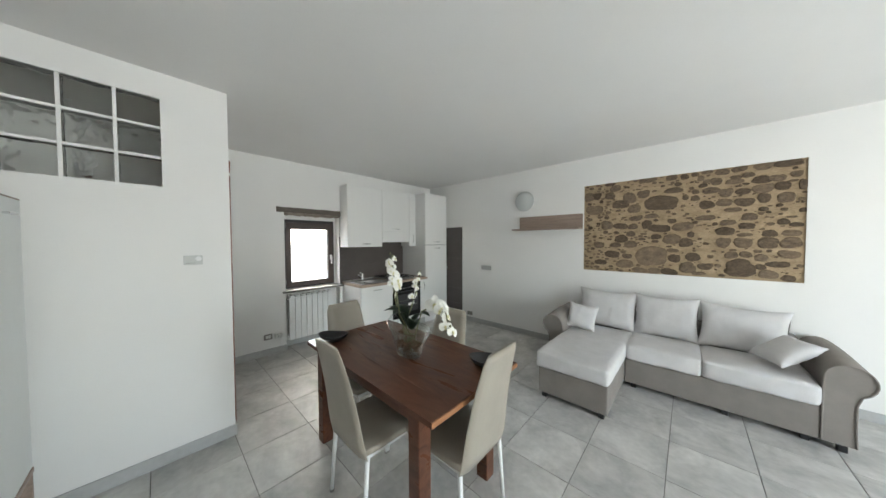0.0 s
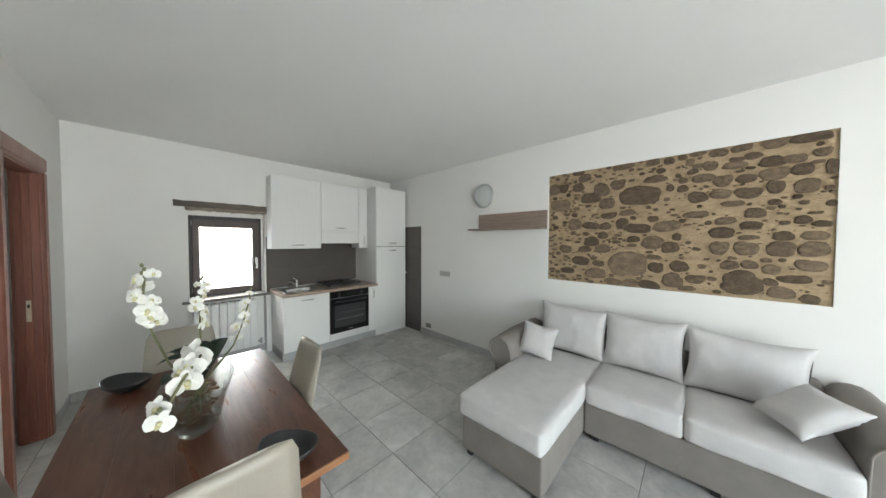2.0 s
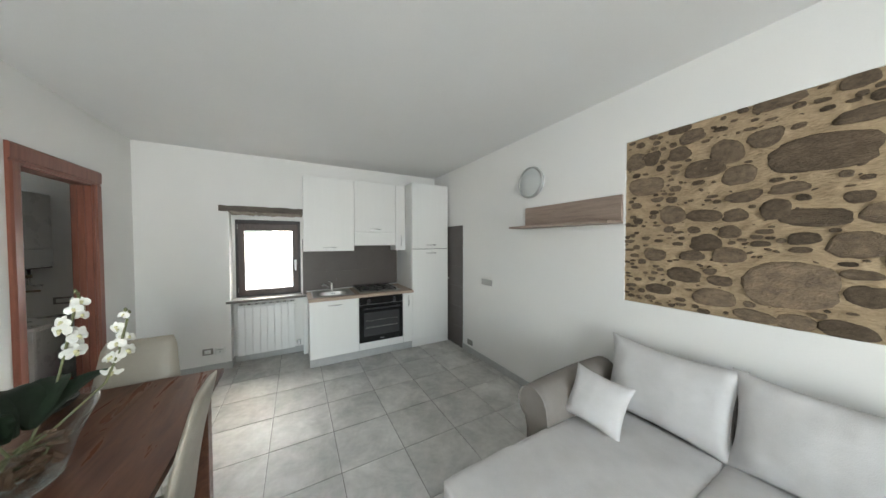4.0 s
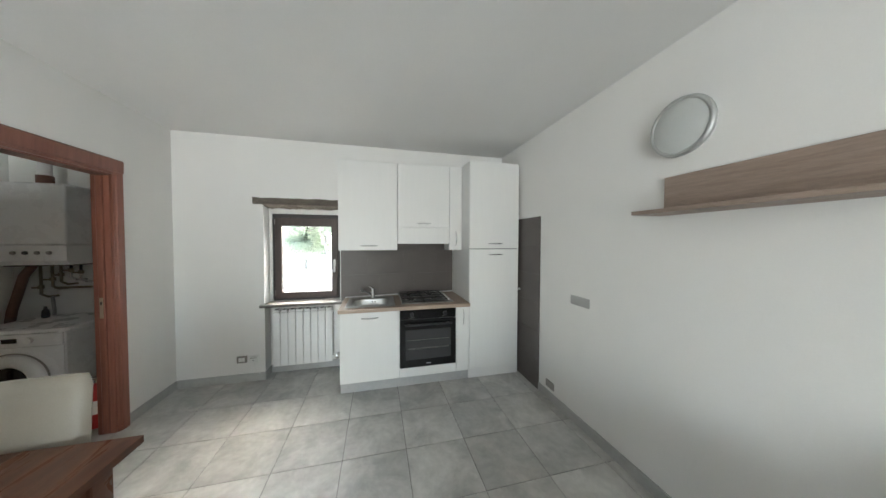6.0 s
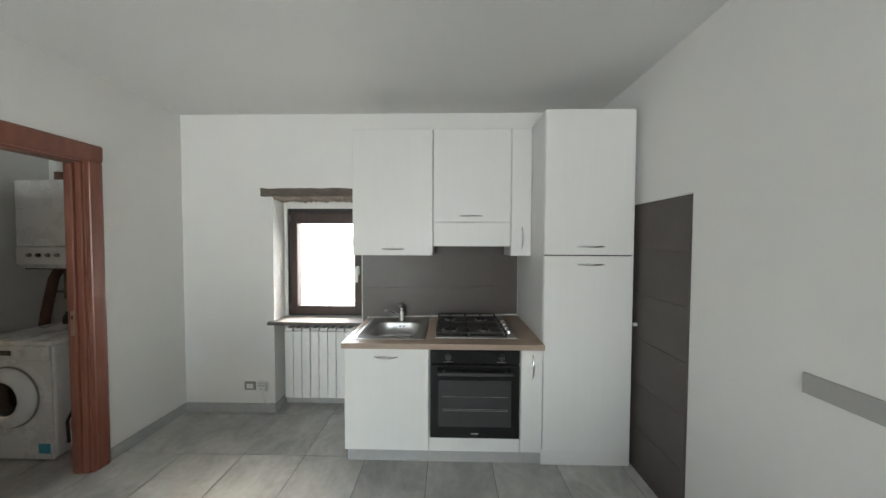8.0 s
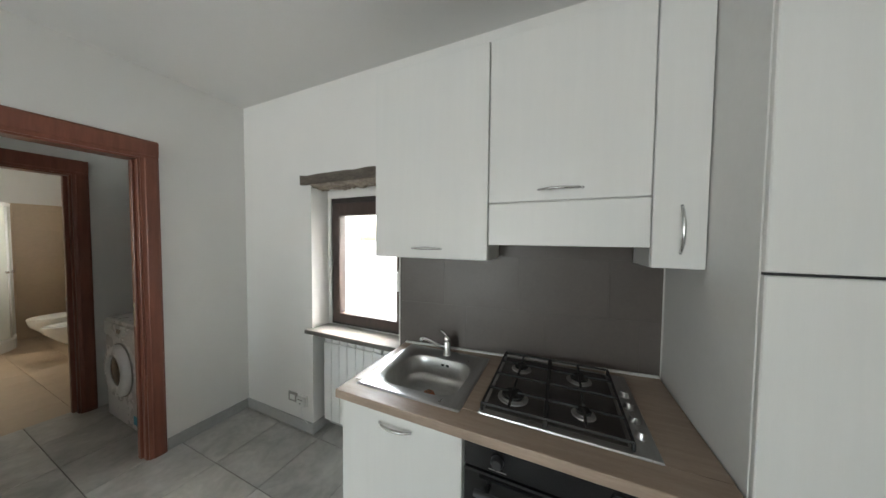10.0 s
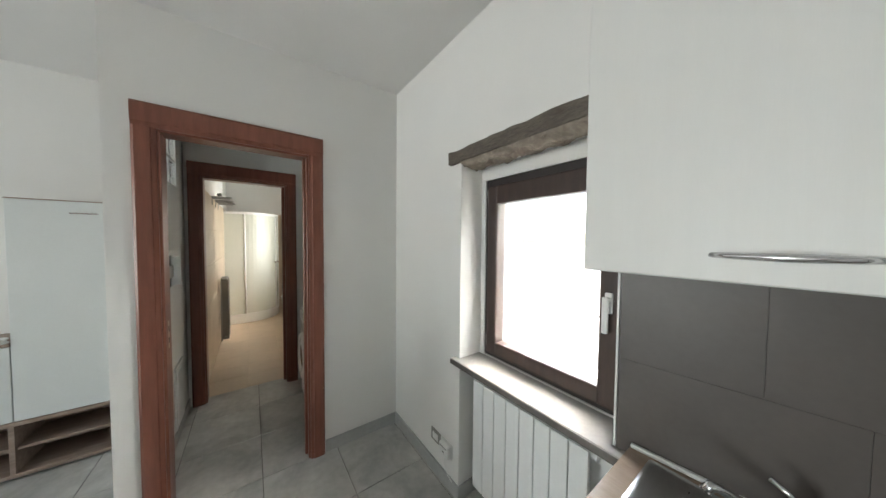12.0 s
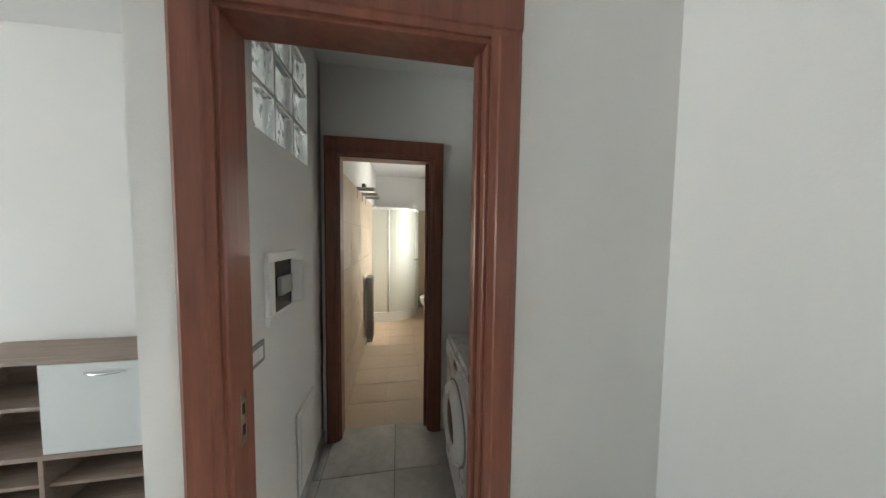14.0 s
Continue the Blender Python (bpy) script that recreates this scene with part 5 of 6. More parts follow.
spray(vm @ Vector((-0.02, -0.01, 0.12)), [(-1.52, 1.50, 1.05), (-1.49, 1.455, 1.20), (-1.49, 1.435, 1.32), (-1.515, 1.44, 1.41)], 0.004, 0.55, 11, 1.02, 0.7, (0.9, -0.3, 0.1))
spray(vm @ Vector((0.03, 0.0, 0.12)), [(-1.68, 1.60, 1.05), (-1.73, 1.605, 1.2), (-1.755, 1.615, 1.33)], 0.004, 0.55, 10, 0.95, 0.6, (0.9, 0.1, 0.1))
spray(vm @ Vector((0.10, 0.0, 0.13)), [(-1.67, 1.72, 1.02), (-1.66, 1.76, 1.13), (-1.65, 1.79, 1.26)], 0.004, 0.5, 10, 0.95, 0.55, (0.9, 0.2, 0.1))
spray(vm @ Vector((-0.08, 0.0, 0.13)), [(-1.39, 1.575, 1.08), (-1.25, 1.58, 1.15), (-1.14, 1.53, 1.12), (-1.07, 1.475, 1.04)], 0.004, 0.5, 6, 1.55, 1.0, (1.0, -0.35, 0.3))

# ------------------------------------------------------------------ sofa
so = thing("sofa", (-0.3, 4.0, 0), "taupe and light grey fabric corner sofa with chaise", "sofa")
part("base", bx(-0.625, 0.581, 3.735, 4.44, 0.05, 0.30, 0.012, 2), SOFA_GREY, so)
part("chaise_base", bx(-1.215, -0.628, 2.965, 4.44, 0.05, 0.30, 0.012, 2), SOFA_GREY, so)
part("back_frame", bx(-1.22, 0.585, 4.33, 4.455, 0.30, 0.66, 0.03, 3), SOFA_GREY, so)
part("chaise_cushion", puffed(-1.238, -0.618, 2.945, 4.26, 0.298, 0.450, 0.012, 22, 0.028, 1, 0.007), SOFA_LIGHT, so, "light grey chaise cushion")
part("seat_cushion", puffed(-0.614, -0.052, 3.705, 4.26, 0.298, 0.456, 0.012, 18, 0.026, 2, 0.007), SOFA_LIGHT, so, "light grey seat cushion")
part("seat_cushion", puffed(-0.046, 0.578, 3.705, 4.26, 0.298, 0.456, 0.012, 18, 0.026, 3, 0.007), SOFA_LIGHT, so, "light grey seat cushion")
def pillow_form(w, h, t, seed, ears=0.02, n=26, edge=0.012):
    """A stuffed cover in the x-z plane: thick in the middle, thin at the seams, drawn out at the corners."""
    bm = bmesh.new()
    sides = []
    for s in (-1, 1):
        g = []
        for j in range(n + 1):
            row = []
            for i in range(n + 1):
                u, v = i / n * 2 - 1, j / n * 2 - 1
                f = ((1 - abs(u) ** 3.2) * (1 - abs(v) ** 3.2)) ** 0.55
                pull = 1 + ears * (abs(u * v) ** 3) / (w / 2)
                bow = 0.04 * w * (1 - u * u) * abs(v) ** 3 * math.copysign(1, v)
                bow2 = 0.04 * w * (1 - v * v) * abs(u) ** 3 * math.copysign(1, u)
                p = Vector((w / 2 * u * pull - bow2 * 0.6, 0, h / 2 * v * pull - bow * 0.6))
                fold = 0.011 * noise.noise(Vector((p.x * 7 + seed, p.z * 7, seed * 1.7))) + 0.007 * noise.noise(Vector((p.x * 19, p.z * 9, seed))) + 0.0025 * noise.noise(Vector((p.x * 45, p.z * 28, seed)))
                crease = 0.009 * math.sin(26 * abs(u) + 9 * abs(v) + seed) * max(0, abs(u) + abs(v) - 1.1)
                p.y = s * (edge + t / 2 * f + (fold + crease) * min(1, f * 2))
                row.append(bm.verts.new(p))
            g.append(row)
        sides.append(g)
        for j in range(n):
            for i in range(n):
                q = (g[j][i], g[j][i + 1], g[j + 1][i + 1], g[j + 1][i])
                bm.faces.new(q if s < 0 else q[::-1])
    a, b = sides
    rim = [(0, i) for i in range(n)] + [(j, n) for j in range(n)] + [(n, n - i) for i in range(n)] + [(n - j, 0) for j in range(n)]
    for (j0, i0_), (j1, i1) in zip(rim, rim[1:] + rim[:1]):
        bm.faces.new((a[j0][i0_], b[j0][i0_], b[j1][i1], a[j1][i1]))
    bmesh.ops.recalc_face_normals(bm, faces=bm.faces)
    for f in bm.faces:
        f.smooth = True
    return bm


for k, (a, b, top, roll) in enumerate(((-1.205, -0.600, 0.452, 1.0), (-0.605, -0.066, 0.448, 0.0), (-0.062, 0.515, 0.43, 2.5))):
    c = pillow_form(b - a, top, 0.15, 4 + k * 3, 0.022)
    m = Matrix.Translation(((a + b) / 2, 4.235, 0.448)) @ pose(0, 0, 0, -13, roll) @ Matrix.Translation((0, 0, top / 2))
    bc = part("back_cushion", moved(c, m), SOFA_LIGHT, so, "plump light grey back cushion")
    part("piping", moved(tube([((b - a) / 2 + 0.002, 0, -top / 2 + 0.01), ((b - a) / 2 - 0.012, 0, 0), ((b - a) / 2 + 0.002, 0, top / 2 - 0.01)], 0.006, 6), m), PIPING, bc, "dark zip seam")


def arm(x_in, x_out, y0, y1, label):
    """A scroll arm: flat inside, rolled over outwards at the top."""
    s = 1 if x_out > x_in else -1
    w = abs(x_out - x_in)
    prof = [(x_in, 0.05), (x_in, 0.25), (x_in, 0.44)]
    cx, cz, r = x_in + s * (w - 0.118), 0.525, 0.112
    for k in range(13):
        a = radians(165 - k * 19)
        prof.append((cx + s * r * math.cos(a), cz + r * math.sin(a)))
    prof += [(x_in + s * (w - 0.085), 0.36), (x_in + s * (w - 0.085), 0.2), (x_in + s * (w - 0.08), 0.05)]
    bm = bmesh.new()
    ny = 14
    rings = []
    for j in range(ny + 1):
        v = j / ny
        y = y0 + (y1 - y0) * v
        swell = 0.016 * math.sin(math.pi * v) + 0.03 * v
        puff = 1.0 if 0 < j < ny else 0.985
        rings.append([bm.verts.new((cx + (a - cx) * puff, y, (cz + (b - cz) * puff) + swell * max(0, (b - 0.3) / 0.35))) for a, b in prof])
    for a, b in zip(rings, rings[1:]):
        for i in range(len(prof)):
            bm.faces.new((a[i], a[(i + 1) % len(prof)], b[(i + 1) % len(prof)], b[i]))
    bm.faces.new(rings[0])
    bm.faces.new(rings[-1])
    bmesh.ops.recalc_face_normals(bm, faces=bm.faces)
    for f in bm.faces:
        f.smooth = len(f.verts) == 4
    ob = part("arm", bm, SOFA_GREY, so, label)
    edge = [(cx + (a - cx) * 0.98, y0 - 0.003, cz + (b - cz) * 0.98) for a, b in prof]
    part("piping", tube(edge, 0.006, 6), SOFA_GREY, ob, "corded seam")
    return ob


arm(-1.215, -1.46, 3.66, 4.44, "scrolled taupe armrest")
arm(0.582, 0.812, 3.735, 4.44, "scrolled taupe armrest")
for x, y in ((-1.17, 3.01), (-0.68, 3.01), (-1.17, 4.38), (-0.55, 3.79), (0.52, 3.79), (0.68, 3.77), (0.68, 4.38), (-1.32, 3.72), (-1.32, 4.38), (0.1, 3.79)):
    part("foot", bx(x - 0.022, x + 0.022, y - 0.022, y + 0.022, 0, 0.052, 0.004), BLACK_PLASTIC, so, "short black foot")


def throw_pillow(m, w, h, t, label, seed):
    p = new("throw_pillow")
    ORIGIN[p.name] = Vector((0, 0, 0))
    tagged(p, label, "pillow", "pillows on the sofa")
    part("cover", pillow_form(w, h, t, seed, 0.010, 20, 0.005), SOFA_LIGHT, p)
    part("seam", tube([(-w / 2, 0, -h / 2), (-w / 4, 0, -h / 2 + 0.011), (0, 0, -h / 2 + 0.014), (w / 4, 0, -h / 2 + 0.011), (w / 2, 0, -h / 2)], 0.004, 6), SOFA_LIGHT, p)
    p.matrix_world = m


throw_pillow(pose(-1.09, 3.93, 0.605, -24, 8, 10), 0.30, 0.29, 0.10, "small light grey throw pillow against the armrest", 21)
e1, e2 = Vector((0.10, 0.47, 0.20)).normalized(), Vector((0.37, -0.16, 0.17)).normalized()
e2 = (e2 - e1 * e2.dot(e1)).normalized()
ax, az = (e1 + e2).normalized(), (e1 - e2).normalized()
ay = az.cross(ax)
throw_pillow(Matrix.Translation((0.44, 3.93, 0.615)) @ Matrix((ax, ay, az)).transposed().to_4x4(), 0.30, 0.29, 0.12, "light grey throw pillow tilted on the armrest", 22)

# ------------------------------------------------------------------ media unit
MY0, MY1 = -0.321, -0.02
tv = thing("media_unit", (-1.9, -0.18, 0), "white and grey oak wall unit with open shelves", "media unit")
ML, MR = -2.615, -1.15
part("bottom_board", bx(ML, MR, MY0, MY1, 0.02, 0.045, 0.002), OAK, tv)
part("top_board", bx(ML, MR, MY0, MY1 + 0.004, 0.345, 0.370, 0.002), OAK, tv)
for x in (ML, -2.137, -1.62, MR - 0.022):
    part("upright", bx(x, x + 0.022, MY0, MY1, 0.0455, 0.3445, 0.001), OAK, tv)
for a, b in ((ML + 0.0222, -2.1372), (-2.1148, -1.6202), (-1.5978, MR - 0.0222)):
    part("shelf", bx(a, b, MY0 + 0.01, MY1 - 0.02, 0.185, 0.203, 0.001), OAK, tv)
part("back_board", bx(ML, MR, MY0, MY0 + 0.006, 0.046, 0.344, 0), OAK, tv)
part("tall_body", bx(ML, -2.137, MY0, MY1 - 0.02, 0.3705, 1.735, 0.001), TV_WHITE, tv)
d = part("tall_door", bx(ML, -2.139, MY1 - 0.0195, MY1, 0.373, 1.735, 0.002), TV_WHITE, tv, "plain white tall door")
part("tall_handle", bx(-2.5, -2.38, MY1, MY1 + 0.02, 1.655, 1.665, 0.003), CHROME, d)
part("tall_top", bx(ML, -2.137, MY0, MY1, 1.7352, 1.742, 0.001), OAK, tv)
part("low_body", bx(-2.136, -1.62, MY0, MY1 - 0.02, 0.3705, 0.838, 0.001), TV_WHITE, tv)
d = part("low_door", bx(-2.134, -1.622, MY1 - 0.0195, MY1, 0.373, 0.836, 0.002), TV_WHITE, tv, "white low door")
bow_handle(d, (-2.0, MY1, 0.785), (-1.82, MY1, 0.785), (0, 1, 0))
part("counter_board", bx(-2.136, MR, MY0, MY1 + 0.004, 0.839, 0.861, 0.002), OAK, tv)
part("end_panel", bx(MR - 0.022, MR, MY0, MY1, 0.3705, 0.8385, 0.001), OAK, tv)
part("open_shelf", bx(-1.619, MR - 0.0222, MY0 + 0.008, MY1 - 0.01, 0.60, 0.62, 0.001), OAK, tv)
part("open_back", bx(-1.619, MR - 0.0222, MY0, MY0 + 0.006, 0.3705, 0.8385, 0), OAK, tv)
cap = thing("cable_reel", (-2.10, -0.02, 0.861), "small white plastic cable reel on the unit", "cable reel")
part("reel", lathe([(0, 0), (0.03, 0), (0.032, 0.006), (0.024, 0.01), (0.024, 0.022), (0.032, 0.026), (0.03, 0.032), (0, 0.032)], 20, (-2.10, -0.025, 0.8612)), WHITE_PLASTIC, cap)

# ------------------------------------------------------------------ corridor
wm = thing("washing_machine", (-4.0, 0.13, 0), "white front-loading washing machine with grey porthole", "washing machine")
WX, W0, W1, WH = -3.715, -0.145, 0.452, 0.845
part("body", bx(XW + 0.03, WX - 0.012, W0, W1, 0.015, WH - 0.03, 0.012, 2), APPLIANCE, wm)
part("top", bx(XW + 0.025, WX - 0.004, W0 - 0.002, W1 + 0.002, WH - 0.0295, WH, 0.008, 2), APPLIANCE, wm)
part("front", bx(WX - 0.0115, WX, W0, W1, 0.015, WH - 0.13, 0.006, 2), APPLIANCE, wm)
cp = part("control_panel", bx(WX - 0.0115, WX + 0.008, W0, W1, WH - 0.128, WH - 0.031, 0.006, 2), APPLIANCE, wm)
part("display", bx(WX + 0.008, WX + 0.0095, 0.10, 0.19, WH - 0.095, WH - 0.06, 0.001), BLACK_GLASS, cp, "dark display window")
part("program_knob", lathe([(0, 0), (0.026, 0), (0.024, 0.018), (0, 0.02)], 24, (WX + 0.008, 0.26, WH - 0.078), "x"), WHITE_METAL, cp)
part("drawer", bx(WX + 0.008, WX + 0.0105, W0 + 0.02, W0 + 0.17, WH - 0.115, WH - 0.045, 0.002), APPLIANCE, cp)
dr = part("door_ring", lathe([(0.205, 0), (0.208, 0.02), (0.19, 0.042), (0.15, 0.05), (0.125, 0.044), (0.118, 0.03)], 44, (WX, 0.155, 0.455), "x"), APPLIANCE, wm, "white porthole ring", True)
part("door_glass", lathe([(0.12, 0.03), (0.10, 0.036), (0.05, 0.042), (0, 0.044)], 40, (WX, 0.155, 0.455), "x"), BLACK_GLASS, dr, "dark glass porthole", True)
# grey tube drawn in place of the shade round the porthole door
part("door_shade_ring", tube([(WX + 0.003, 0.155 + 0.212 * math.cos(a), 0.455 + 0.212 * math.sin(a)) for a in (2 * math.pi * k / 40 for k in range(40))], 0.006, 8, True), GREY_PLASTIC, dr, "grey ring for the shade in the gap round the door", True)
part("energy_sticker", bx(WX + 0.0002, WX + 0.0012, 0.35, 0.435, 0.06, 0.13, 0), material("cyan_sticker", (0.05, 0.35, 0.5), 0.5, var=0.05, bump=0), wm, "small cyan sticker")
for y in (W0 + 0.05, W1 - 0.05):
    for x in (-3.80, -4.2):
        part("foot", tube([(x, y, 0), (x, y, 0.016)], 0.02, 12), BLACK_PLASTIC, wm)
tray = thing("detergent_lid", (-4.2, 0.33, WH), "small grey plastic tray on the washing machine", "tray")
part("tray", bx(-4.24, -4.16, 0.29, 0.39, WH, WH + 0.012, 0.003), GREY_PLASTIC, tray)
bot = thing("bottle", (-4.12, -0.02, WH), "small dark bottle on the washing machine", "bottle")
part("body", lathe([(0, 0), (0.022, 0), (0.024, 0.02), (0.022, 0.06), (0.009, 0.085), (0.009, 0.10), (0, 0.10)], 18, (-4.12, -0.02, WH)), BLACK_PLASTIC, bot, smooth=True)

bo = thing("boiler", (-4.1, 0.08, 1.32), "white wall-hung gas boiler with front dials", "boiler")
B0, B1 = -0.16, 0.285
part("casing", bx(XW + 0.001, -3.95, B0, B1, 1.495, 2.015, 0.015, 2), APPLIANCE, bo)
bp = part("control_panel", prism([(XW + 0.001, 1.325), (-3.985, 1.325), (-3.952, 1.36), (-3.952, 1.492), (XW + 0.001, 1.492)], B0, B1, "y"), APPLIANCE, bo)
for k in range(4):
    part("dial", lathe([(0, 0), (0.016, 0), (0.014, 0.014), (0, 0.015)], 18, (-3.952, B0 + 0.11 + k * 0.075, 1.43), "x"), BLACK_PLASTIC if k == 1 else GREY_PLASTIC, bp)
part("under_edge", bx(XW + 0.002, -3.99, B0 + 0.005, B1 - 0.005, 1.315, 1.3245, 0.0), BLACK_PLASTIC, bo, "dark lower edge")
part("flue_collar", tube([(-4.1, 0.03, 2.015), (-4.1, 0.03, 2.10)], 0.05, 20), BROWN_DUCT, bo, "brown flue collar", True)
part("flue", tube([(-4.1, 0.03, 2.10), (-4.1, 0.03, CEIL)], 0.04, 20), APPLIANCE, bo, smooth=True)
pp = thing("boiler_pipes", (-4.2, 0.1, 1.0), "bronze pipes and valves below the boiler", "pipes")
for y, z in ((-0.08, 1.05), (0.0, 1.12), (0.06, 1.16), (0.13, 1.20), (0.2, 1.18)):
    part("pipe", tube([(-4.16, y, 1.318), (-4.16, y, z), (-4.20, y + 0.01, z - 0.03), (XW, y + 0.01, z - 0.035)], 0.010, 8), BRONZE if y < 0.1 else CHROME, pp, smooth=True)
    part("valve", join(tube([(-4.16, y, z + 0.05), (-4.16, y, z + 0.08)], 0.018, 10), tube([(-4.16, y, z + 0.065), (-4.12, y, z + 0.065)], 0.006, 6), bx(-4.125, -4.117, y - 0.028, y + 0.028, z + 0.058, z + 0.072, 0.002)), BRONZE, pp)
part("pipe", tube([(-4.2, -0.02, 1.1), (-4.2, 0.24, 1.1)], 0.010, 8), BRONZE, pp, smooth=True)
part("duct", tube([(-4.17, -0.135, 1.318), (-4.17, -0.20, 1.22), (-4.18, -0.30, 0.90), (-4.18, -0.315, 0.80)], 0.03, 14), BROWN_DUCT, pp, "brown painted slanting duct", True)
part("drain_hose", tube([(-4.22, -0.06, 1.02), (-4.23, -0.06, 0.9), (-4.235, -0.06, 0.6)], 0.012, 8), GREY_PLASTIC, pp, smooth=True)
EX, EY = -3.775, 0.60
ext = thing("fire_extinguisher", (EX, EY, 0), "small red fire extinguisher standing beside the washing machine", "fire extinguisher")
part("cylinder", lathe([(0, 0), (0.054, 0), (0.058, 0.008), (0.058, 0.29), (0.052, 0.325), (0.034, 0.352), (0.018, 0.362), (0, 0.362)], 28, (EX, EY, 0)), RED, ext, smooth=True)
part("label_band", lathe([(0.0584, 0.12), (0.0590, 0.121), (0.0590, 0.229), (0.0584, 0.23)], 28, (EX, EY, 0)), WHITE_PLASTIC, ext, "pale printed label band", True)
valve = part("valve", lathe([(0, 0.360), (0.015, 0.360), (0.017, 0.372), (0.013, 0.395), (0, 0.396)], 16, (EX, EY, 0)), BRASS, ext, "brass valve", True)
part("lever", join(bx(EX - 0.008, EX + 0.008, EY - 0.07, EY + 0.016, 0.404, 0.410, 0.002), bx(EX - 0.008, EX + 0.008, EY - 0.06, EY + 0.014, 0.384, 0.390, 0.002), bx(EX - 0.006, EX + 0.006, EY + 0.006, EY + 0.014, 0.386, 0.408, 0.001)), BLACK_PLASTIC, valve, "black squeeze lever")
part("hose", tube([(EX + 0.015, EY, 0.378), (EX + 0.05, EY - 0.01, 0.37), (EX + 0.072, EY - 0.02, 0.30), (EX + 0.068, EY - 0.02, 0.15)], 0.008, 10), BLACK_PLASTIC, ext, "black rubber hose", True)

CX = -2.86
eb = thing("breaker_panel", (CX, 0.28, 1.28), "white recessed breaker panel with dark window", "breaker panel")
part("frame", join(bx(CX - 0.018, CX, 0.130, 0.425, 1.125, 1.165, 0.003), bx(CX - 0.018, CX, 0.130, 0.425, 1.385, 1.427, 0.003), bx(CX - 0.018, CX, 0.130, 0.185, 1.1655, 1.3845, 0.003), bx(CX - 0.018, CX, 0.370, 0.425, 1.1655, 1.3845, 0.003)), WHITE_PLASTIC, eb)
part("window", bx(CX - 0.010, CX, 0.1855, 0.3695, 1.1655, 1.3845, 0.0), BLACK_GLASS, eb, "dark smoked window")
part("flap", moved(bx(-0.05, 0.0, -0.003, 0.003, -0.10, 0.10, 0.003), pose(CX - 0.012, 0.19, 1.275, 0, 0, 15)), WHITE_PLASTIC, eb, "translucent flap ajar")
part("breaker", bx(CX - 0.03, CX - 0.011, 0.22, 0.34, 1.235, 1.315, 0.003), GREY_PLASTIC, eb)
wall_plate("light_switch", pose(CX, 0.51, 1.05, 0, 0, -90), 0.12, 0.085, "grey switch plate with three white rockers", 3, "light switch")
wall_plate("wall_socket", pose(XW, 0.345, 0.985, 0, 0, 90), 0.14, 0.07, "double grey wall socket above the washing machine", 2)
gr = thing("inspection_cover", (CX, 0.0, 0.3), "white inspection cover low on the corridor wall", "cover")
part("panel", bx(CX - 0.012, CX - 0.0005, -0.135, 0.135, 0.09, 0.56, 0.006, 2), WHITE_PLASTIC, gr)
part("inner_panel", bx(CX - 0.016, CX - 0.0122, -0.10, 0.10, 0.13, 0.52, 0.002), WHITE_PLASTIC, gr)

# ------------------------------------------------------------------ bathroom
BXE = -2.94
for nm, bm in (("tiles_bath_east", bx(BXE - 0.004, BXE, -3.85, YS - 0.11, 0, 2.0, 0)), ("tiles_bath_south", bx(XW, BXE - 0.004, -3.85, -3.846, 0, 2.0, 0)), ("tiles_bath_west", join(bx(XW, XW + 0.004, -3.846, -2.72, 0, 2.0, 0), bx(XW, XW + 0.004, -2.2, YS - 0.11, 0, 2.0, 0), bx(XW, XW + 0.004, -2.72, -2.2, 0, 1.2, 0)))):
    ob = tagged(new(nm, mesh_of(nm, bm, BATH_GROUT)), "beige wall tiles up to two metres", "wall tiles", kind="structure")
    ORIGIN[ob.name] = Vector((0, 0, 0))
    if nm.endswith("east"):
        for r in range(5):
            for c in range(6):
                a = -3.84 + c * 0.56
                part("tile", bx(BXE - 0.009, BXE - 0.004, a, min(a + 0.557, YS - 0.112), 0.002 + r * 0.4, 0.399 + r * 0.4, 0.001), BATH_TILE, ob)
    elif nm.endswith("south"):
        for r in range(5):
            for c in range(3):
                a = XW + 0.004 + c * 0.445
                part("tile", bx(a, min(a + 0.442, BXE - 0.01), -3.846, -3.841, 0.002 + r * 0.4, 0.399 + r * 0.4, 0.001), BATH_TILE, ob)
    else:
        for r in range(3):
            for a, b in ((-3.84, -3.35), (-3.347, -2.85), (-2.847, -2.35), (-2.347, -1.802), (-1.799, -1.3), (-1.297, -0.8)):
                part("tile", bx(XW + 0.004, XW + 0.009, a, b, 0.002 + r * 0.4, 0.399 + r * 0.4, 0.001), BATH_TILE, ob)
shw = thing("shower_cabin", (-3.4, -3.3, 0), "quarter-round white framed shower cabin, closed", "shower")
SHX, SHY, SR = BXE - 0.01, -3.84, 0.52
L = 0.80


def quad_path(off, z, n=14):
    """Along the curved front of the quarter-round cabin."""
    pts = [(SHX, SHY + L + off, z)]
    cx, cy = SHX - (L - SR), SHY + (L - SR)
    for k in range(n + 1):
        a = radians(90 + 90 * k / n)
        pts.append((cx + (SR + off) * math.cos(a), cy + (SR + off) * math.sin(a), z))
    pts.append((SHX - L - off, SHY, z))
    return pts


def curtain(off, th, z0, z1):
    lo0, lo1 = quad_path(off, z0), quad_path(off + th, z0)
    bm = bmesh.new()
    g = [[bm.verts.new((x, y, z)) for x, y, _ in lp] for lp, z in ((lo0, z0), (lo1, z0), (lo1, z1), (lo0, z1))]
    for k in range(len(lo0) - 1):
        for a, b in ((0, 1), (1, 2), (2, 3), (3, 0)):
            bm.faces.new((g[a][k], g[b][k], g[b][k + 1], g[a][k + 1]))
    bmesh.ops.recalc_face_normals(bm, faces=bm.faces)
    return bm


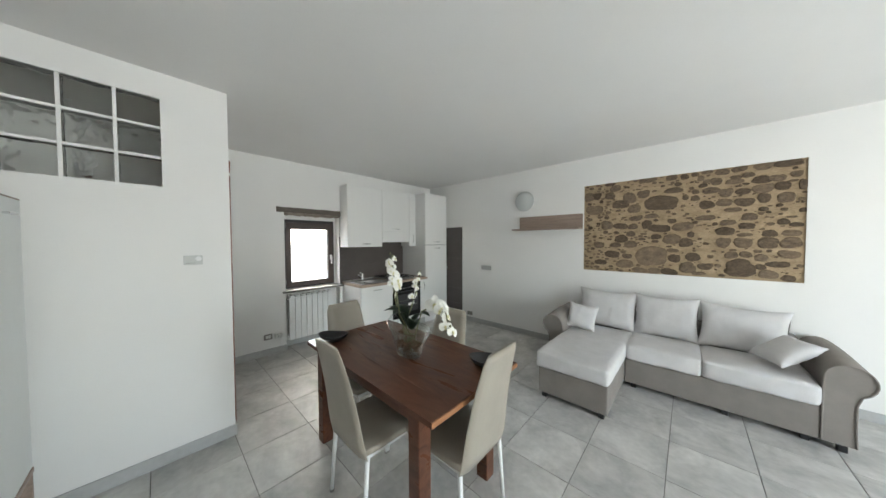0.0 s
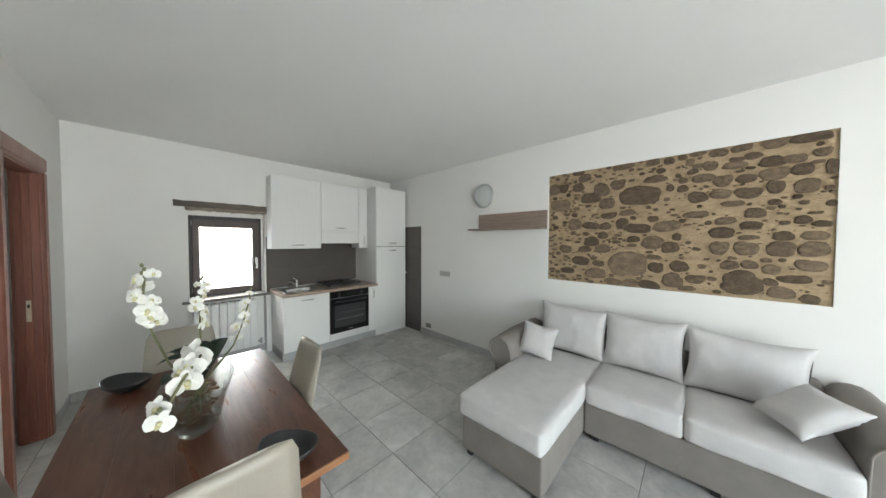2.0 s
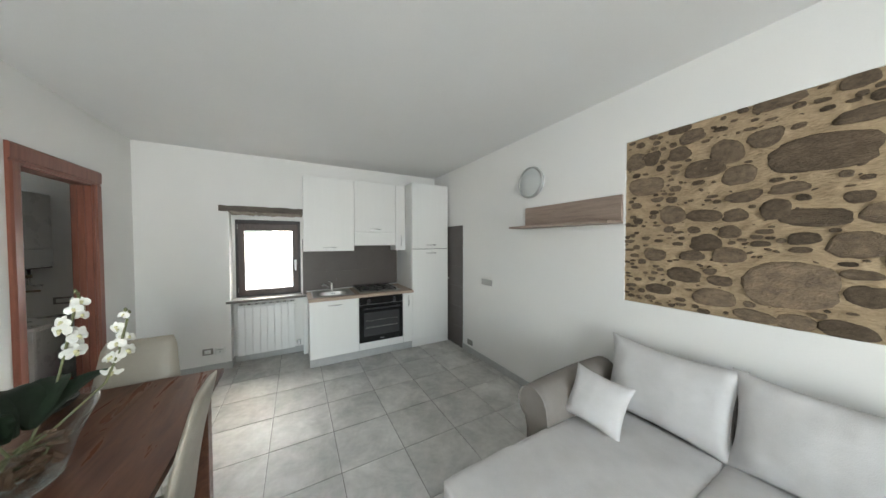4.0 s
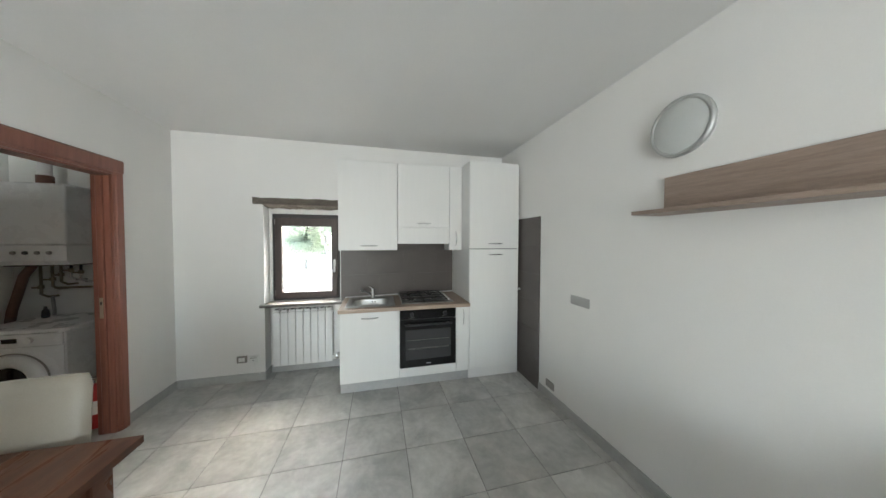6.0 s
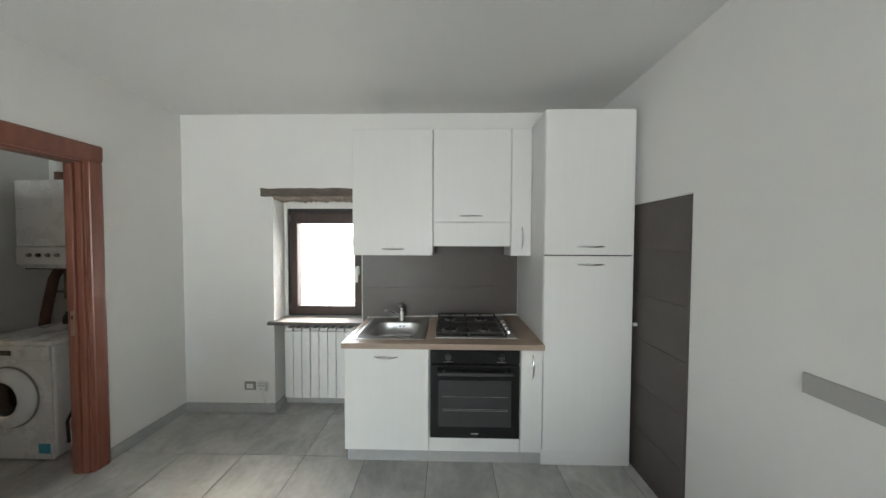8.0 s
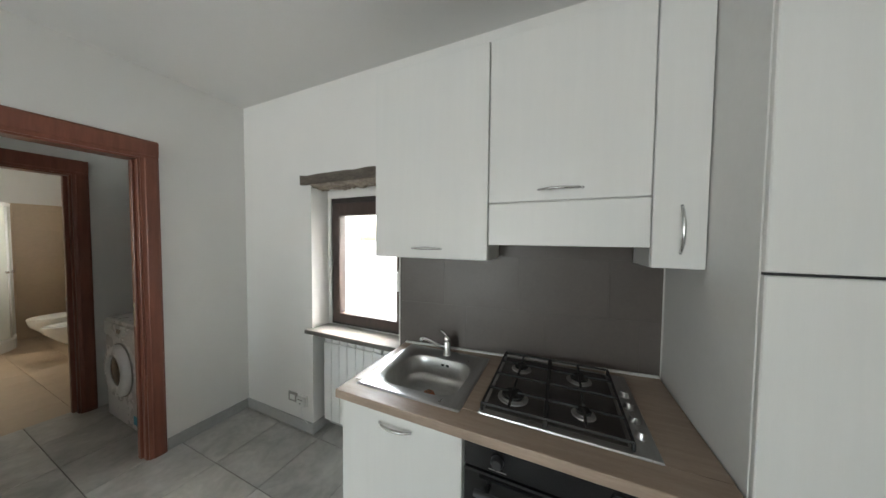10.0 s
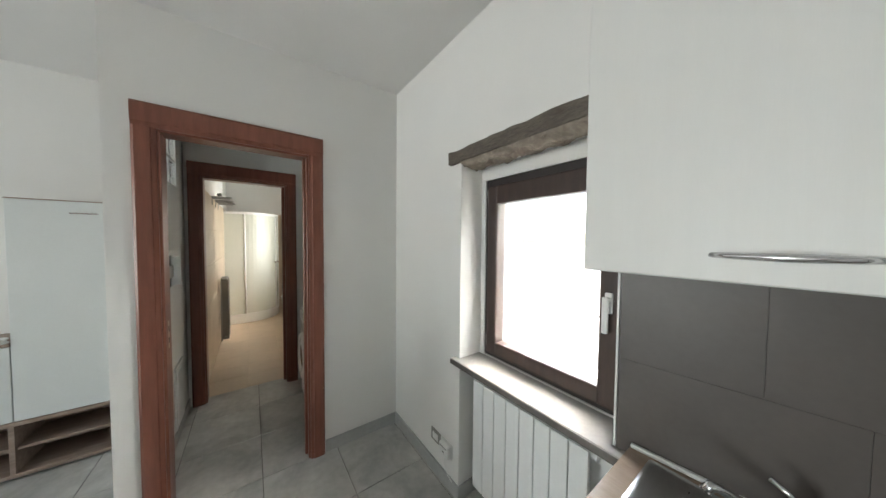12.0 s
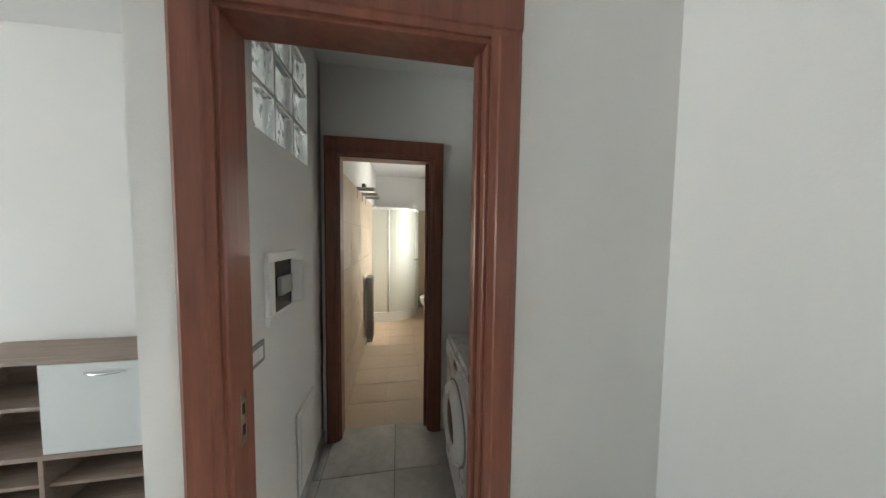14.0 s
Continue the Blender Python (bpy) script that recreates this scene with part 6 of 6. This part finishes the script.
tray_pts = [(x, y) for x, y, _ in quad_path(0.02, 0)] + [(SHX, SHY)]
part("tray", prism(tray_pts, 0.0, 0.13, "z"), CERAMIC, shw, "white shower tray")
part("panel", curtain(0, 0.008, 0.15, 1.93), SHOWER_GLASS, shw, "frosted curved panels")
part("bottom_rail", curtain(-0.006, 0.026, 0.13, 0.165), WHITE_METAL, shw)
part("top_rail", curtain(-0.006, 0.026, 1.92, 1.965), WHITE_METAL, shw)
mid = quad_path(0.008, 0)
for k in (1, 11, 15):
    x, y, _ = mid[k]
    part("post", tube([(x, y, 0.165), (x, y, 1.92)], 0.014, 8), WHITE_METAL, shw, smooth=True)
for k in (10, 12):
    x, y, _ = mid[k]
    part("knob", lathe([(0, 0), (0.014, 0), (0.018, 0.03), (0, 0.034)], 14, (x - 0.01, y + 0.02, 1.05), "y"), CHROME, shw, smooth=True)
rb = radiator(-3.06, -2.975, -2.16, -1.88, 0.08, 0.95, 3, "narrow radiator on the bathroom wall, backlit shade in its grey colour", paint=RADIATOR_SHADED)
for y in (-1.42, -1.80, -2.12):
    r = thing("wall_rack", (BXE, y, 2.0), "narrow chrome bracket shelf on the bathroom wall", "wall rack", "bathroom racks")
    part("shelf", bx(-3.14, BXE - 0.009, y - 0.07, y + 0.07, 1.992, 2.004, 0.002), STEEL, r)
    part("bracket", join(bx(-3.12, BXE - 0.009, y - 0.006, y + 0.006, 1.975, 1.9915, 0.001), bx(BXE - 0.016, BXE - 0.009, y - 0.006, y + 0.006, 1.90, 1.9745, 0.001)), STEEL, r)
jar = thing("toiletry_jar", (-3.02, -1.42, 2.004), "small grey jar on the bathroom rack", "jar")
part("body", lathe([(0, 0), (0.022, 0), (0.024, 0.03), (0.02, 0.045), (0, 0.046)], 18, (-3.02, -1.42, 2.004)), GREY_PLASTIC, jar, smooth=True)


def bowl_fixture(name, y, label, lid):
    f = thing(name, (-4.05, y, 0), label, name)
    def egg(a, b, z, dx=0.0):
        return [(-4.02 + dx + a * math.cos(t), y + b * math.sin(t), z) for t in (2 * math.pi * k / 28 for k in range(28))]
    part("bowl", loft([egg(0.12, 0.09, 0.10, -0.1), egg(0.18, 0.14, 0.2, -0.05), egg(0.24, 0.175, 0.33), egg(0.26, 0.185, 0.40), egg(0.25, 0.18, 0.412), egg(0.19, 0.13, 0.41), egg(0.16, 0.11, 0.34), egg(0.08, 0.06, 0.26)]), CERAMIC, f, smooth=True)
    part("back", bx(XW + 0.009, -4.12, y - 0.16, y + 0.16, 0.08, 0.395, 0.02, 2), CERAMIC, f)
    if lid:
        part("seat", loft([egg(0.26, 0.185, 0.414), egg(0.262, 0.187, 0.425), egg(0.25, 0.18, 0.44), egg(0.05, 0.04, 0.444)]), WHITE_PLASTIC, f, "closed white seat lid", True)
    else:
        part("tap", join(tube([(-4.2, y, 0.395), (-4.2, y, 0.45)], 0.018, 12), tube([(-4.2, y, 0.44), (-4.1, y, 0.455)], 0.011, 10)), CHROME, f, smooth=True)


bowl_fixture("bidet", -2.35, "white wall-hung ceramic bidet", False)
bowl_fixture("toilet", -2.95, "white wall-hung toilet with closed lid", True)

# ------------------------------------------------------------------ floor tiles
P = 0.447
TILE_MESHES = {}


def tile_object(parent, x0, x1, y0, y1, mat, tag):
    key = (tag, round(x1 - x0, 4), round(y1 - y0, 4))
    if key not in TILE_MESHES:
        w, d = x1 - x0, y1 - y0
        bm = bx(-w / 2, w / 2, -d / 2, d / 2, -0.006, 0.0, 0.0012)
        TILE_MESHES[key] = mesh_of("tile", bm, mat)
    o = new("tile", TILE_MESHES[key])
    o.parent = parent
    o.location = ((x0 + x1) / 2, (y0 + y1) / 2, 0)


i0 = math.floor((XR + 2.92) / P)
for i in range(i0, math.ceil((XE + 2.92) / P)):
    for j in range(-8, 4):
        a, b = -2.92 + i * P, -2.92 + (i + 1) * P
        c, e = 3.06 + j * P, 3.06 + (j + 1) * P
        a, b, c, e = max(a, XR - 0.05), min(b, XE), max(c, YS - 0.11), min(e, YN)
        if b - a > 0.02 and e - c > 0.02:
            tile_object(floor, a + 0.0022, b - 0.0022, c + 0.0022, e - 0.0022, TILE, "grey")
for i in range(4):
    for j in range(11):
        a, c = -2.94 - (i + 1) * 0.335, -3.85 + j * 0.306
        tile_object(bath_floor, a + 0.001, a + 0.334, c + 0.001, c + 0.305, BATH_TILE, "beige")
